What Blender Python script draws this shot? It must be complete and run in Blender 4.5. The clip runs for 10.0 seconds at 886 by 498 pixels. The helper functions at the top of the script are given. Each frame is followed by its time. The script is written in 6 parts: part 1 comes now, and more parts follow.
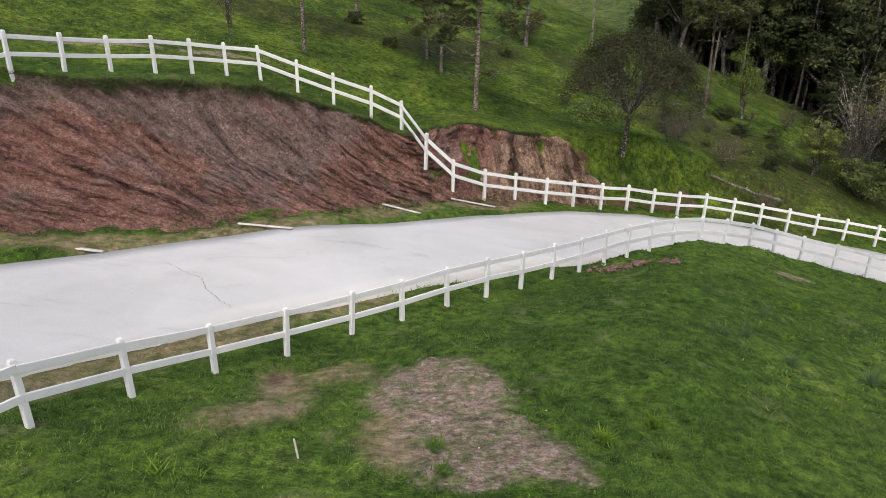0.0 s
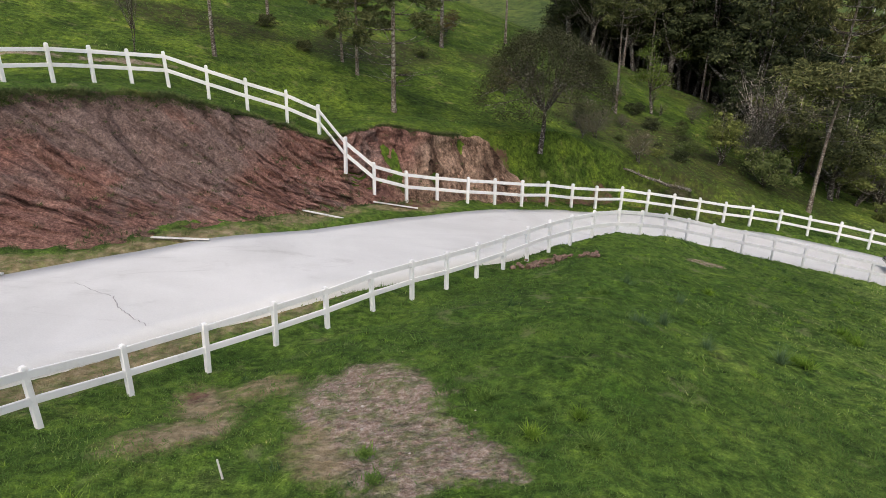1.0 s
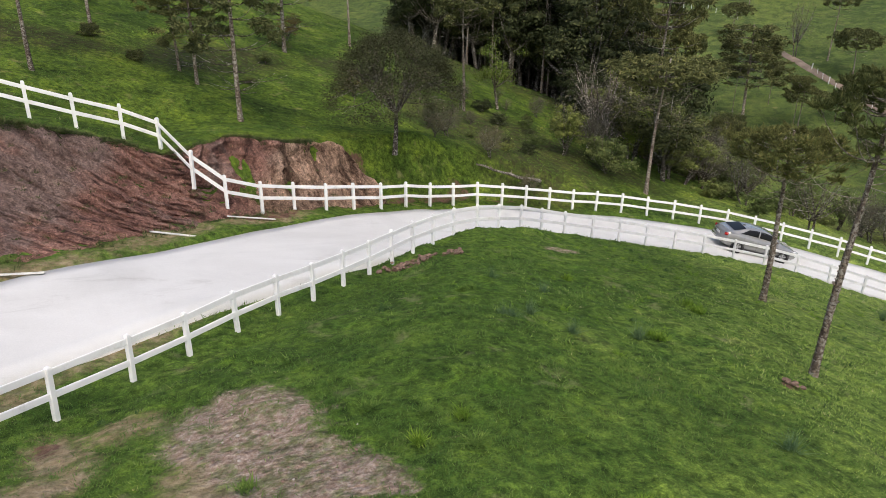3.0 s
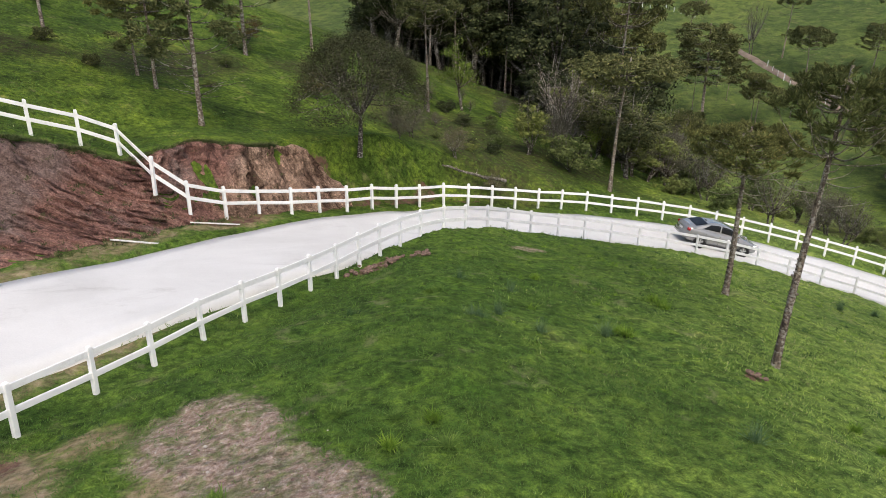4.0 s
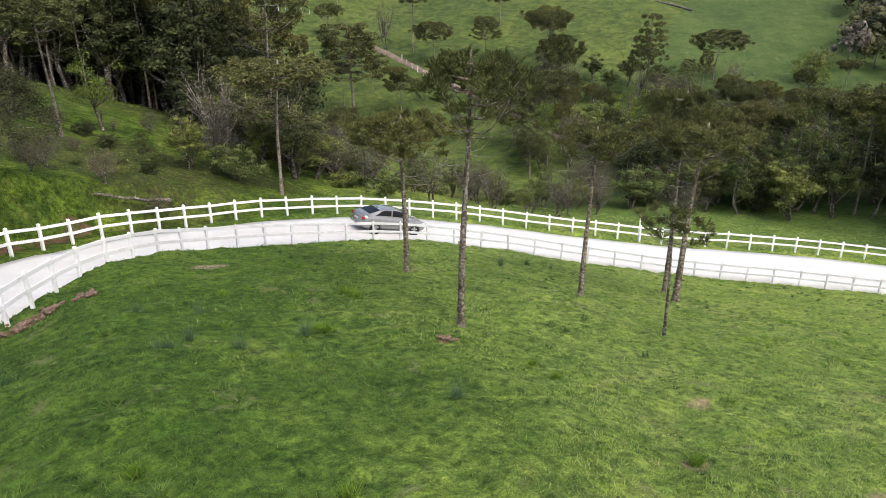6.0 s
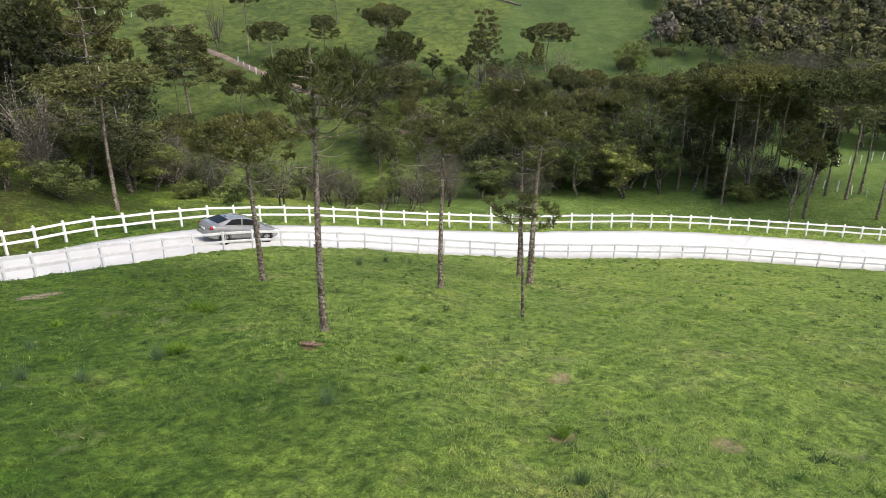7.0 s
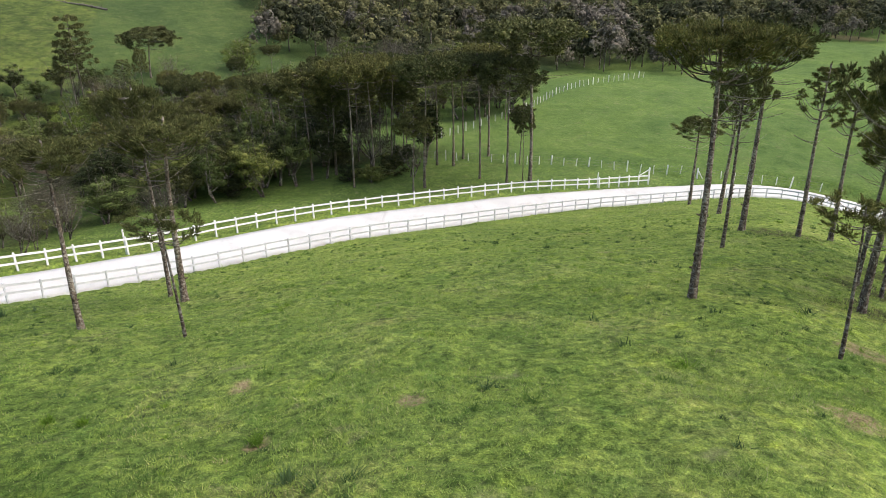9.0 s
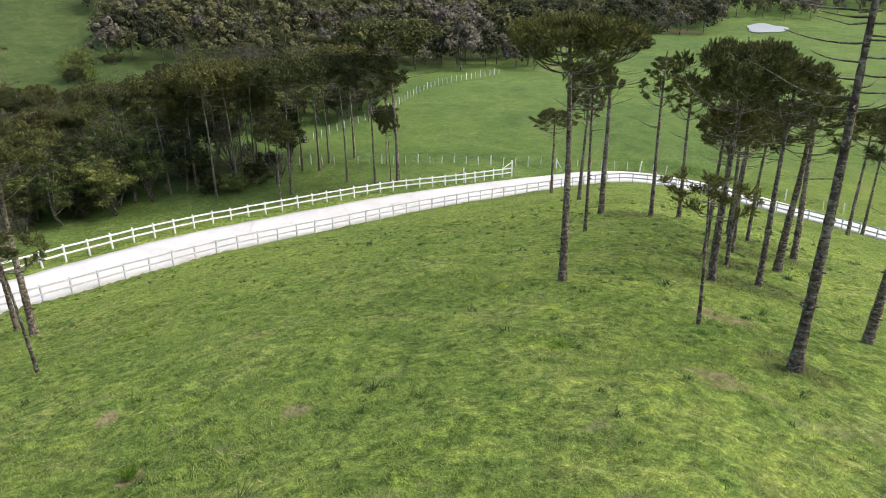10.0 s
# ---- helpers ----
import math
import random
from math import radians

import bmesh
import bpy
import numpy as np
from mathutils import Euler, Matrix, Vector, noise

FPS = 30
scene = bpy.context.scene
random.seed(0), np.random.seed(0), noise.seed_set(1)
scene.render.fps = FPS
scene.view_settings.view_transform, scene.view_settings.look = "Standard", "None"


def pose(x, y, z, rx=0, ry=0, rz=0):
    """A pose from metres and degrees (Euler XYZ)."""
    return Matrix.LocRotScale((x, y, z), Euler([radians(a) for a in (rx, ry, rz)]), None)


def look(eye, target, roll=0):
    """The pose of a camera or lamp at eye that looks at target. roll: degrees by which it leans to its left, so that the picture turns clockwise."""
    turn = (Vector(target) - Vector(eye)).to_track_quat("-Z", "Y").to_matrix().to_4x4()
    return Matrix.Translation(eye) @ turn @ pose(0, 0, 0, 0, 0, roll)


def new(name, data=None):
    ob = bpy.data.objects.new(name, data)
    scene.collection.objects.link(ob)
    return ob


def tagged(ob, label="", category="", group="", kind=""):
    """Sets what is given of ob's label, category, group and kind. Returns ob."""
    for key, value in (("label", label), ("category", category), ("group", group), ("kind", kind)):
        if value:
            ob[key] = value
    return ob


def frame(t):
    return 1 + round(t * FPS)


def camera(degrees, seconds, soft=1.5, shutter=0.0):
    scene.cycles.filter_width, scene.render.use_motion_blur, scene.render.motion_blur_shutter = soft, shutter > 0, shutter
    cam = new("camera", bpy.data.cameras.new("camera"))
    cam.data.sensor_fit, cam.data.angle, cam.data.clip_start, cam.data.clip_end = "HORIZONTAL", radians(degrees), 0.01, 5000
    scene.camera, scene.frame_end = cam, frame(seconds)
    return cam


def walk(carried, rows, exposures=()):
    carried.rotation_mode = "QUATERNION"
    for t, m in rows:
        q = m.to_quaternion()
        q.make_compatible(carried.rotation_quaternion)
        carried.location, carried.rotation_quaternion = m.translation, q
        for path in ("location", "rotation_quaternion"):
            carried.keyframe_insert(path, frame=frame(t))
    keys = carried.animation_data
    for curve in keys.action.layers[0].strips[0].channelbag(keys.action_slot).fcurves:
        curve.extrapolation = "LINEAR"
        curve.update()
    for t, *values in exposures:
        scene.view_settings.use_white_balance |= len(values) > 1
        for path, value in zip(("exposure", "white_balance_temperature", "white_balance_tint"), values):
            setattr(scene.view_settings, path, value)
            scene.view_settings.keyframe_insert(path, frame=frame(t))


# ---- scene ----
# The camera hangs some metres over a grassy knoll and turns to its right; z = 30 at its start.
cam = camera(64.8, 10.0, soft=0.5)
Z0 = 30.0
PATH = [
    (0.0, 0.000, 0.000, 0.000, 0.000, -23.918, -0.951),
    (0.5, 0.030, 0.022, -0.007, -0.190, -23.892, -0.917),
    (1.0, 0.088, 0.088, -0.001, -6.617, -23.716, -0.829),
    (1.5, 0.084, 0.140, 0.001, -9.793, -23.614, -0.803),
    (2.0, 0.084, 0.177, 0.013, -16.133, -23.499, -0.727),
    (2.5, 0.039, 0.260, 0.008, -18.563, -23.450, -0.702),
    (4.0, 0.057, 0.301, 0.042, -21.965, -23.351, -0.563),
    (4.5, 0.084, 0.312, 0.032, -28.286, -23.231, -0.533),
    (5.0, 0.133, 0.335, 0.016, -35.480, -23.101, -0.442),
    (5.5, 0.153, 0.392, -0.047, -42.997, -22.889, -0.376),
    (7.0, 0.266, 0.478, -0.141, -62.433, -22.887, -0.064),
    (7.5, 0.294, 0.510, -0.170, -69.596, -22.927, -0.141),
    (8.0, 0.302, 0.533, -0.221, -76.558, -22.900, 0.008),
    (8.5, 0.366, 0.545, -0.329, -83.678, -22.905, 0.083),
    (9.0, 0.397, 0.575, -0.335, -92.966, -22.919, 0.192),
    (9.5, 0.479, 0.566, -0.371, -101.273, -22.889, 0.312),
    (10.0, 0.496, 0.580, -0.449, -104.297, -22.858, 0.459),
]
walk(cam, [(t, pose(x, y, Z0 + z, 90 + pitch, roll, yaw)) for t, x, y, z, yaw, pitch, roll in PATH],
     exposures=[(0.0, 0.40), (1.0, 0.39), (2.5, 0.52), (4.5, 0.69), (5.5, 0.84), (7.0, 0.86), (8.5, 0.80), (10.0, 0.78)])

# ---- light: a bright overcast afternoon ----
world = bpy.data.worlds.new("sky")
scene.world = world
world.use_nodes = True
wn = world.node_tree.nodes
sky = wn.new("ShaderNodeTexSky")
sky.sky_type, sky.sun_disc = "NISHITA", False
sky.sun_elevation, sky.sun_rotation = radians(55), radians(190)
sky.air_density, sky.dust_density, sky.ozone_density = 1.0, 5.0, 0.7
world.node_tree.links.new(sky.outputs[0], wn["Background"].inputs[0])
wn["Background"].inputs[1].default_value = 0.14
sun = new("sun", bpy.data.lights.new("sun", "SUN"))
sun.data.energy, sun.data.angle, sun.data.color = 0.62, radians(28), (1.0, 0.985, 0.96)
sun.matrix_world = look(Vector((math.sin(radians(190)) * math.cos(radians(55)), math.cos(radians(190)) * math.cos(radians(55)), math.sin(radians(55)))) * 200, (0, 0, 0))

# ---- the lie of the land ----
# The inner fence, x, y, z relative to the camera's start; the road runs along its far side.
INNER_A = np.array([(-20, -25, -5.6), (-12, -6, -5.8), (-8.4, 2.8, -6.0), (-6, 7.6, -6.37), (-5.2, 9.1, -6.80), (-4.3, 10.5, -7.28), (-3, 12.1, -7.74),
                    (-1.4, 13.6, -8.04), (0.5, 15.3, -8.24), (3.2, 17.9, -8.84), (7.0, 21.7, -9.57), (9.5, 23.6, -10.10), (12.3, 25.3, -11.01), (15.4, 26.6, -12.11)])
INNER_B = np.array([(21.5, 27.5, -13.88), (27.5, 26.5, -15.34), (32.8, 23.8, -16.83), (37.5, 19.9, -18.18), (41.8, 15.2, -19.19), (46.5, 9.9, -19.93),
                    (51.5, 3.6, -20.78), (56.5, -4.0, -21.80), (61.6, -13.1, -22.73), (66.5, -24.2, -23.77)])
INNER_C = np.array([(69.8, -37.2, -24.5), (66.8, -43.4, -24.9), (61.5, -47, -25.0), (57.5, -49.2, -25.1), (51.4, -52.2, -25.1),
                    (46, -54.5, -25.1), (35, -60, -25.0), (15, -70, -25.0), (-10, -85, -25.0)])


def spline(points, step):
    """A smooth curve through the points (Catmull-Rom), resampled at an even step in plan."""
    p = np.asarray(points, float)
    q = np.concatenate([[2 * p[0] - p[1]], p, [2 * p[-1] - p[-2]]])
    out = []
    for i in range(len(p) - 1):
        a, b, c, d = q[i:i + 4]
        for u in np.linspace(0, 1, 40, endpoint=False):
            out.append(0.5 * (2 * b + (c - a) * u + (2 * a - 5 * b + 4 * c - d) * u * u + (3 * b - a - 3 * c + d) * u ** 3))
    out = np.array(out + [p[-1]])
    s = np.concatenate([[0], np.cumsum(np.hypot(*np.diff(out[:, :2], axis=0).T))])
    t = np.arange(0, s[-1], step)
    return np.stack([np.interp(t, s, out[:, k]) for k in range(p.shape[1])], 1), t


LINE, LS = spline(np.concatenate([INNER_A, INNER_B, INNER_C]), 0.25)
TAN = np.gradient(LINE[:, :2], axis=0)
TAN /= np.hypot(*TAN.T)[:, None]
NRM = np.stack([-TAN[:, 1], TAN[:, 0]], 1)
LAZ = np.degrees(np.unwrap(np.arctan2(LINE[:, 0], LINE[:, 1])))
LDIST = np.hypot(LINE[:, 0], LINE[:, 1])
S_OF = lambda az: float(np.interp(az, LAZ, LS))
# offsets from the inner fence, by azimuth: road edges, outer fence, foot of the bank
OFF_AZ = np.array([-70, -32, -22, -15, -10, -5, 2, 12, 16, 18.5, 20, 24, 30, 38, 48, 60, 72, 82, 95, 103, 108, 140])
NEAR_E = np.array([2.3, 2.1, 2.1, 2.1, 1.95, 1.75, 1.55, 1.35, 0.8, 0.6, 0.5, 0.5, 0.45, 0.4, 0.35, 0.3, 0.3, 0.3, 0.3, 0.3, 0.3, 0.3])
FAR_E = np.array([8.6, 8.0, 7.8, 7.4, 7.25, 7.1, 6.7, 6.3, 6.2, 6.1, 6.0, 5.8, 5.7, 5.3, 5.1, 5.0, 5.3, 5.6, 5.8, 5.7, 5.4, 2.4])
FENCE_E = np.array([14, 12, 11, 10, 9.5, 9.2, 9.0, 9.0, 8.9, 7.3, 6.9, 6.5, 6.3, 6.1, 5.75, 5.6, 5.9, 6.3, 6.75, 6.7, 5.9, 5.9])
BANK_E = np.array([13, 11.3, 10.5, 9.5, 8.5, 8.3, 8.3, 8.1, 8.4, 8.0, 7.5, 7.2, 7.0, 6.9, 6.6, 6.5, 6.8, 7.2, 7.6, 7.5, 6.8, 3.6])
BANK_W = np.array([3.6, 3.5, 3.8, 4.2, 4.5, 4.6, 4.4, 3.4, 1.9, 1.7, 1.6, 1.6, 1.5, 1.5, 1.5, 1.5, 1.5, 1.5, 1.5, 1.5, 1.5, 1.5])
DROP = np.array([0, 0, 0, 0, 0, 0, 0, 0.1, 0.3, 0.5, 0.6, 0.65, 0.45, 0.25, 0.2, 0.2, 0.1, 0, 0, 0, 0, 0])  # the road lies in a shallow cut


# hollows in the hillside: x, y, radius, depth (negative: a hump)
HOLLOWS = [(6.6, 31.9, 0.9, 0.55), (7.7, 32.4, 0.6, 0.35), (12.7, 34.0, 0.65, 0.75), (10.3, 33.6, 1.6, -0.45)]
# the fence along the bank's top: azimuth, distance, and how far the ground there lies over the plain slope
UP_AZ = np.array([-62, -48, -36, -31.2, -27.9, -24.9, -21.9, -19.3, -16.8, -14.3, -11.5, -8.7, -5.7, -3.2, 2.0])
UP_D = np.array([20.5, 22.5, 24.2, 25.2, 26.0, 26.8, 27.4, 28.0, 28.4, 28.6, 28.6, 28.6, 28.8, 28.9, 29.2])
UP_DZ = np.array([0.3, 0.3, 0.26, 0.26, 0.19, 0.25, 0.32, 0.36, 0.42, 0.50, 0.14, -0.13, -0.39, -0.79, 0.0])


def smooth(a, b, x):
    t = np.clip((x - a) / (b - a), 0, 1)
    return t * t * (3 - 2 * t)


def softplus(x, k):
    return k * np.logaddexp(0, np.asarray(x, float) / k)


def far_land(x, y):
    """The land outside the road: the hillside, the valley with its stream bed, the pasture opposite and the far ridge."""
    hill = -5.7 - 0.29 * (x + 7.2) + 0.135 * (y - 28.8)
    q = x * 0.5 + y * 0.866
    hill = hill - 0.45 * softplus(q - 62 - 14 * smooth(-8, 4, 0.5 * y - 0.866 * x), 6)
    hill = 12 - softplus(12 - hill, 4)
    s = x * 0.766 + y * 0.643
    valley = -25.5 + 0.20 * softplus(s - 118, 8) - 0.2 * softplus(s - 330, 20)
    r = x * 0.996 - y * 0.087
    valley = valley + 0.13 * softplus(r - 250, 20) - 0.13 * softplus(r - 560, 40)
    # the meadow swells towards the far fence
    valley = valley + 3.0 * np.exp(-((x - 110) ** 2 + (y + 45) ** 2) / 45 ** 2)
    # the valley is lower under the wood
    valley = valley - 3.5 * np.exp(-(((x - 72) / 45) ** 2 + ((y - 62) / 35) ** 2))
    return np.logaddexp(hill / 2.5, valley / 2.5) * 2.5


def land(x, y, cut=0.0):
    """Height of the ground over z = 0 of the camera's start, for arrays of x and y. cut: how far it is lowered under the road and the bank."""
    x, y = np.atleast_1d(np.asarray(x, float)), np.atleast_1d(np.asarray(y, float))
    z = np.empty_like(x)
    coarse, cs = LINE[::3], LS[::3]
    for i in range(0, len(x), 20000):
        px, py = x[i:i + 20000], y[i:i + 20000]
        d2 = (px[:, None] - coarse[None, :, 0]) ** 2 + (py[:, None] - coarse[None, :, 1]) ** 2
        j = d2.argmin(1)
        t = TAN[::3][j]
        along = (px - coarse[j, 0]) * t[:, 0] + (py - coarse[j, 1]) * t[:, 1]
        u = np.sqrt(np.maximum(d2[np.arange(len(j)), j] - np.minimum(along, 0.4) ** 2, 0))
        sj = cs[j] + np.clip(along, -0.4, 0.4)
        zr = np.interp(sj, LS, LINE[:, 2])
        az = np.degrees(np.arctan2(px, py))
        az = np.where(az < LAZ[0], az + 360, az)
        df = np.interp(az, LAZ, LDIST)
        zf = np.interp(az, LAZ, LINE[:, 2])
        d = np.hypot(px, py)
        inside = d < df
        # the knoll
        w = np.clip(d / df, 0, 1) ** 1.07
        knoll = -4.5 + (zf + 4.5) * w
        knoll = knoll + (zr - knoll) * smooth(1.6, 0.2, u)
        # the far side
        saz = np.interp(sj, LS, LAZ)
        foot = np.interp(saz, OFF_AZ, BANK_E)
        t_far = far_land(px, py)
        zr = zr - np.interp(saz, OFF_AZ, DROP) * smooth(0.1, 0.7, u)
        rise = t_far - zr
        bank = np.interp(saz, OFF_AZ, BANK_W)
        t_far = t_far + 0.9 * smooth(1.2, 2.2, rise) * np.exp(-((u - foot - bank) / 2.6) ** 2)
        t_far = t_far + np.interp(az, UP_AZ, UP_DZ, 0, 0) * np.exp(-((d - np.interp(az, UP_AZ, UP_D)) / 4.5) ** 2)
        for hx, hy, hr, deep in HOLLOWS:
            t_far = t_far - deep * np.exp(-((px - hx) ** 2 + (py - hy) ** 2) / hr ** 2)
        rise = t_far - zr
        wide = np.where(rise > 0.3, bank, 10.0)
        b = np.clip((u - foot) / wide, 0, 1)
        b = np.where(rise > 0.3, b ** 0.8, b * b * (3 - 2 * b))
        outer = zr + rise * b
        if cut:
            ne, fe = np.interp(saz, OFF_AZ, NEAR_E), np.interp(saz, OFF_AZ, FAR_E)
            outer = outer - cut * smooth(ne - 0.5, ne - 0.05, u) * smooth(fe + 0.5, fe + 0.05, u)
            outer = outer - 0.7 * smooth(0.9, 1.6, rise) * smooth(-0.1, 0.5, u - foot) * smooth(wide + 0.35, wide - 0.1, u - foot)
        z[i:i + 20000] = np.where(inside, knoll, outer)
    return z


def ground(x, y):
    return float(land(x, y)[0]) + Z0


# ---- TERRAIN END ----
# ---- materials ----
def shader(name, rough=0.8, metal=0.0, spec=0.3):
    """A material and its node tree with a small set of helpers."""
    m = bpy.data.materials.new(name)
    m.use_nodes = True
    b = m.node_tree.nodes["Principled BSDF"]
    b.inputs["Roughness"].default_value, b.inputs["Metallic"].default_value = rough, metal
    b.inputs["Specular IOR Level"].default_value = spec
    return m, m.node_tree, b


def node(tree, kind, **inputs):
    n = tree.nodes.new("ShaderNode" + kind)
    for key, value in inputs.items():
        sock = n.inputs[key.replace("_", " ")] if key.replace("_", " ") in n.inputs else n.inputs[int(key[1:])]
        if isinstance(value, bpy.types.NodeSocket):
            tree.links.new(value, sock)
        else:
            sock.default_value = value
    return n


def tex_noise(tree, scale, detail=4.0, rough=0.55, vec=None, distort=0.0):
    n = node(tree, "TexNoise", Scale=scale, Detail=detail, Roughness=rough, Distortion=distort)
    if vec is not None:
        tree.links.new(vec, n.inputs["Vector"])
    return n.outputs["Fac"]


def ramp(tree, fac, stops):
    n = tree.nodes.new("ShaderNodeValToRGB")
    while len(n.color_ramp.elements) < len(stops):
        n.color_ramp.elements.new(0.5)
    for e, (p, c) in zip(n.color_ramp.elements, stops):
        e.position, e.color = p, (*c, 1) if len(c) == 3 else c
    tree.links.new(fac, n.inputs[0])
    return n.outputs[0]


def mix(tree, fac, a, b, how="MIX"):
    n = tree.nodes.new("ShaderNodeMix")
    n.data_type, n.blend_type = "RGBA", how
    for sock, value in ((n.inputs[0], fac), (n.inputs[6], a), (n.inputs[7], b)):
        if isinstance(value, bpy.types.NodeSocket):
            tree.links.new(value, sock)
        else:
            sock.default_value = (*value, 1) if isinstance(value, tuple) else value
    return n.outputs[2]


def calc(tree, how, a, b=0.0, clamp=False):
    n = tree.nodes.new("ShaderNodeMath")
    n.operation, n.use_clamp = how, clamp
    for i, v in enumerate((a, b)):
        if isinstance(v, bpy.types.NodeSocket):
            tree.links.new(v, n.inputs[i])
        else:
            n.inputs[i].default_value = v
    return n.outputs[0]


def step(tree, value, lo, hi):
    n = tree.nodes.new("ShaderNodeMapRange")
    n.interpolation_type = "SMOOTHSTEP"
    tree.links.new(value, n.inputs[0])
    n.inputs[1].default_value, n.inputs[2].default_value = lo, hi
    return n.outputs[0]


def relief(tree, bsdf, height, strength=0.5, distance=0.02):
    n = node(tree, "Bump", Strength=strength, Distance=distance, Height=height)
    tree.links.new(n.outputs[0], bsdf.inputs["Normal"])


def where(tree):
    return tree.nodes.new("ShaderNodeNewGeometry").outputs["Position"]


def by_object(tree):
    return tree.nodes.new("ShaderNodeObjectInfo").outputs["Random"]


def by_island(tree):
    return tree.nodes.new("ShaderNodeNewGeometry").outputs["Random Per Island"]


def blot(tree, name, fray, rag, soft_=1.0):
    """1 inside the ragged patches whose spread is stored on the ground under that name, 0 outside. fray: the noise that breaks their edges."""
    a = tree.nodes.new("ShaderNodeAttribute")
    a.attribute_name = name
    r = calc(tree, "ADD", a.outputs["Fac"], calc(tree, "MULTIPLY", calc(tree, "SUBTRACT", fray, 0.5), -2 * rag))
    return step(tree, r, 0.95 + 0.15 * soft_, 0.95 - 0.15 * soft_)


def sward(tree, pos, c):
    """The mixed turf: lime-green weedy clumps, darker lusher ones and thin straw-coloured places, half a metre to two metres across."""
    def clumps(dx, scale, lo, hi):
        return step(tree, tex_noise(tree, scale, 5, 0.62, node(tree, "Mapping", Vector=pos, Location=(dx, 2 * dx, 0)).outputs[0], 0.5), lo, hi)
    c = mix(tree, calc(tree, "MULTIPLY", clumps(31, 0.75, 0.56, 0.68), 0.6), c, mix(tree, 1.0, c, (0.72, 0.86, 0.84), "MULTIPLY"))
    c = mix(tree, calc(tree, "MULTIPLY", clumps(67, 1.0, 0.58, 0.68), 0.8), c, mix(tree, 1.0, c, (1.20, 1.20, 0.88), "MULTIPLY"))
    return mix(tree, calc(tree, "MULTIPLY", clumps(93, 0.9, 0.60, 0.72), 0.40), c, (0.27, 0.25, 0.14))


def mat_ground():
    m, t, b = shader("grass_ground", 0.95, 0, 0.12)
    pos = where(t)
    big = tex_noise(t, 0.045, 3, 0.6, pos, 0.5)
    mid = tex_noise(t, 0.35, 5, 0.65, pos, 0.6)
    fine = tex_noise(t, 7.0, 4, 0.7, pos)
    green = ramp(t, mid, [(0.3, (0.046, 0.082, 0.016)), (0.47, (0.072, 0.124, 0.022)), (0.6, (0.100, 0.160, 0.030)), (0.74, (0.138, 0.188, 0.044))])
    # paler, yellower sward on the open pasture to the east and in the valley
    xyz = node(t, "SeparateXYZ", Vector=pos).outputs
    east = step(t, calc(t, "SUBTRACT", xyz[0], calc(t, "MULTIPLY", xyz[1], 0.75)), -4.0, 13.0)
    green = mix(t, calc(t, "MULTIPLY", east, 0.9), green, ramp(t, mid, [(0.28, (0.144, 0.208, 0.048)), (0.45, (0.186, 0.255, 0.060)), (0.58, (0.226, 0.286, 0.078)), (0.74, (0.285, 0.31, 0.118))]))
    far = step(t, calc(t, "ADD", calc(t, "MULTIPLY", xyz[0], 0.766), calc(t, "MULTIPLY", xyz[1], 0.643)), 84.0, 108.0)
    green = mix(t, calc(t, "MULTIPLY", far, 0.95), green, ramp(t, mid, [(0.3, (0.060, 0.095, 0.032)), (0.5, (0.081, 0.121, 0.041)), (0.7, (0.105, 0.142, 0.052))]))
    meadow = step(t, xyz[0], 58.0, 74.0)
    green = mix(t, calc(t, "MULTIPLY", calc(t, "MULTIPLY", meadow, calc(t, "SUBTRACT", 1.0, far)), 0.9), green, ramp(t, mid, [(0.3, (0.100, 0.160, 0.044)), (0.5, (0.138, 0.212, 0.060)), (0.7, (0.185, 0.250, 0.085))]))
    dry = ramp(t, fine, [(0.3, (0.075, 0.075, 0.03)), (0.7, (0.17, 0.155, 0.075))])
    sere = step(t, calc(t, "ADD", calc(t, "MULTIPLY", mid, 0.5), calc(t, "MULTIPLY", tex_noise(t, 1.1, 5, 0.7, pos), 0.5)), 0.54, 0.70)
    green = mix(t, calc(t, "MULTIPLY", sere, 0.6), green, dry)
    away = node(t, "VectorMath", i0=pos, i1=(1.0, 1.0, 0.0))
    away.operation = "MULTIPLY"
    reach = node(t, "VectorMath", i0=away.outputs[0])
    reach.operation = "LENGTH"
    close = step(t, reach.outputs["Value"], 110.0, 60.0)
    green = mix(t, 1.0, green, ramp(t, fine, [(0.25, (0.5, 0.5, 0.5)), (0.6, (1, 1, 1)), (0.8, (1.35, 1.3, 1.2))]), "MULTIPLY")
    green = mix(t, 1.0, green, ramp(t, big, [(0.35, (0.74, 0.82, 0.78)), (0.65, (1.11, 1.12, 0.96))]), "MULTIPLY")
    green = mix(t, 1.0, green, ramp(t, tex_noise(t, 26.0, 5, 0.75, pos), [(0.34, (0.52, 0.56, 0.54)), (0.5, (1, 1, 1)), (0.64, (1.5, 1.42, 1.4))]), "MULTIPLY")
    green = mix(t, calc(t, "ADD", 0.35, calc(t, "MULTIPLY", close, 0.65)), green, mix(t, 1.0, green, ramp(t, tex_noise(t, 1.5, 4, 0.65, pos, 0.8), [(0.32, (0.70, 0.78, 0.76)), (0.5, (1, 1, 1)), (0.66, (1.28, 1.22, 1.15))]), "MULTIPLY"))
    # tussocks: tight dark and pale clumps a hand to two hands across, with shade between them painted in
    tuss = tex_noise(t, 4.2, 3, 0.6, pos, 0.3)
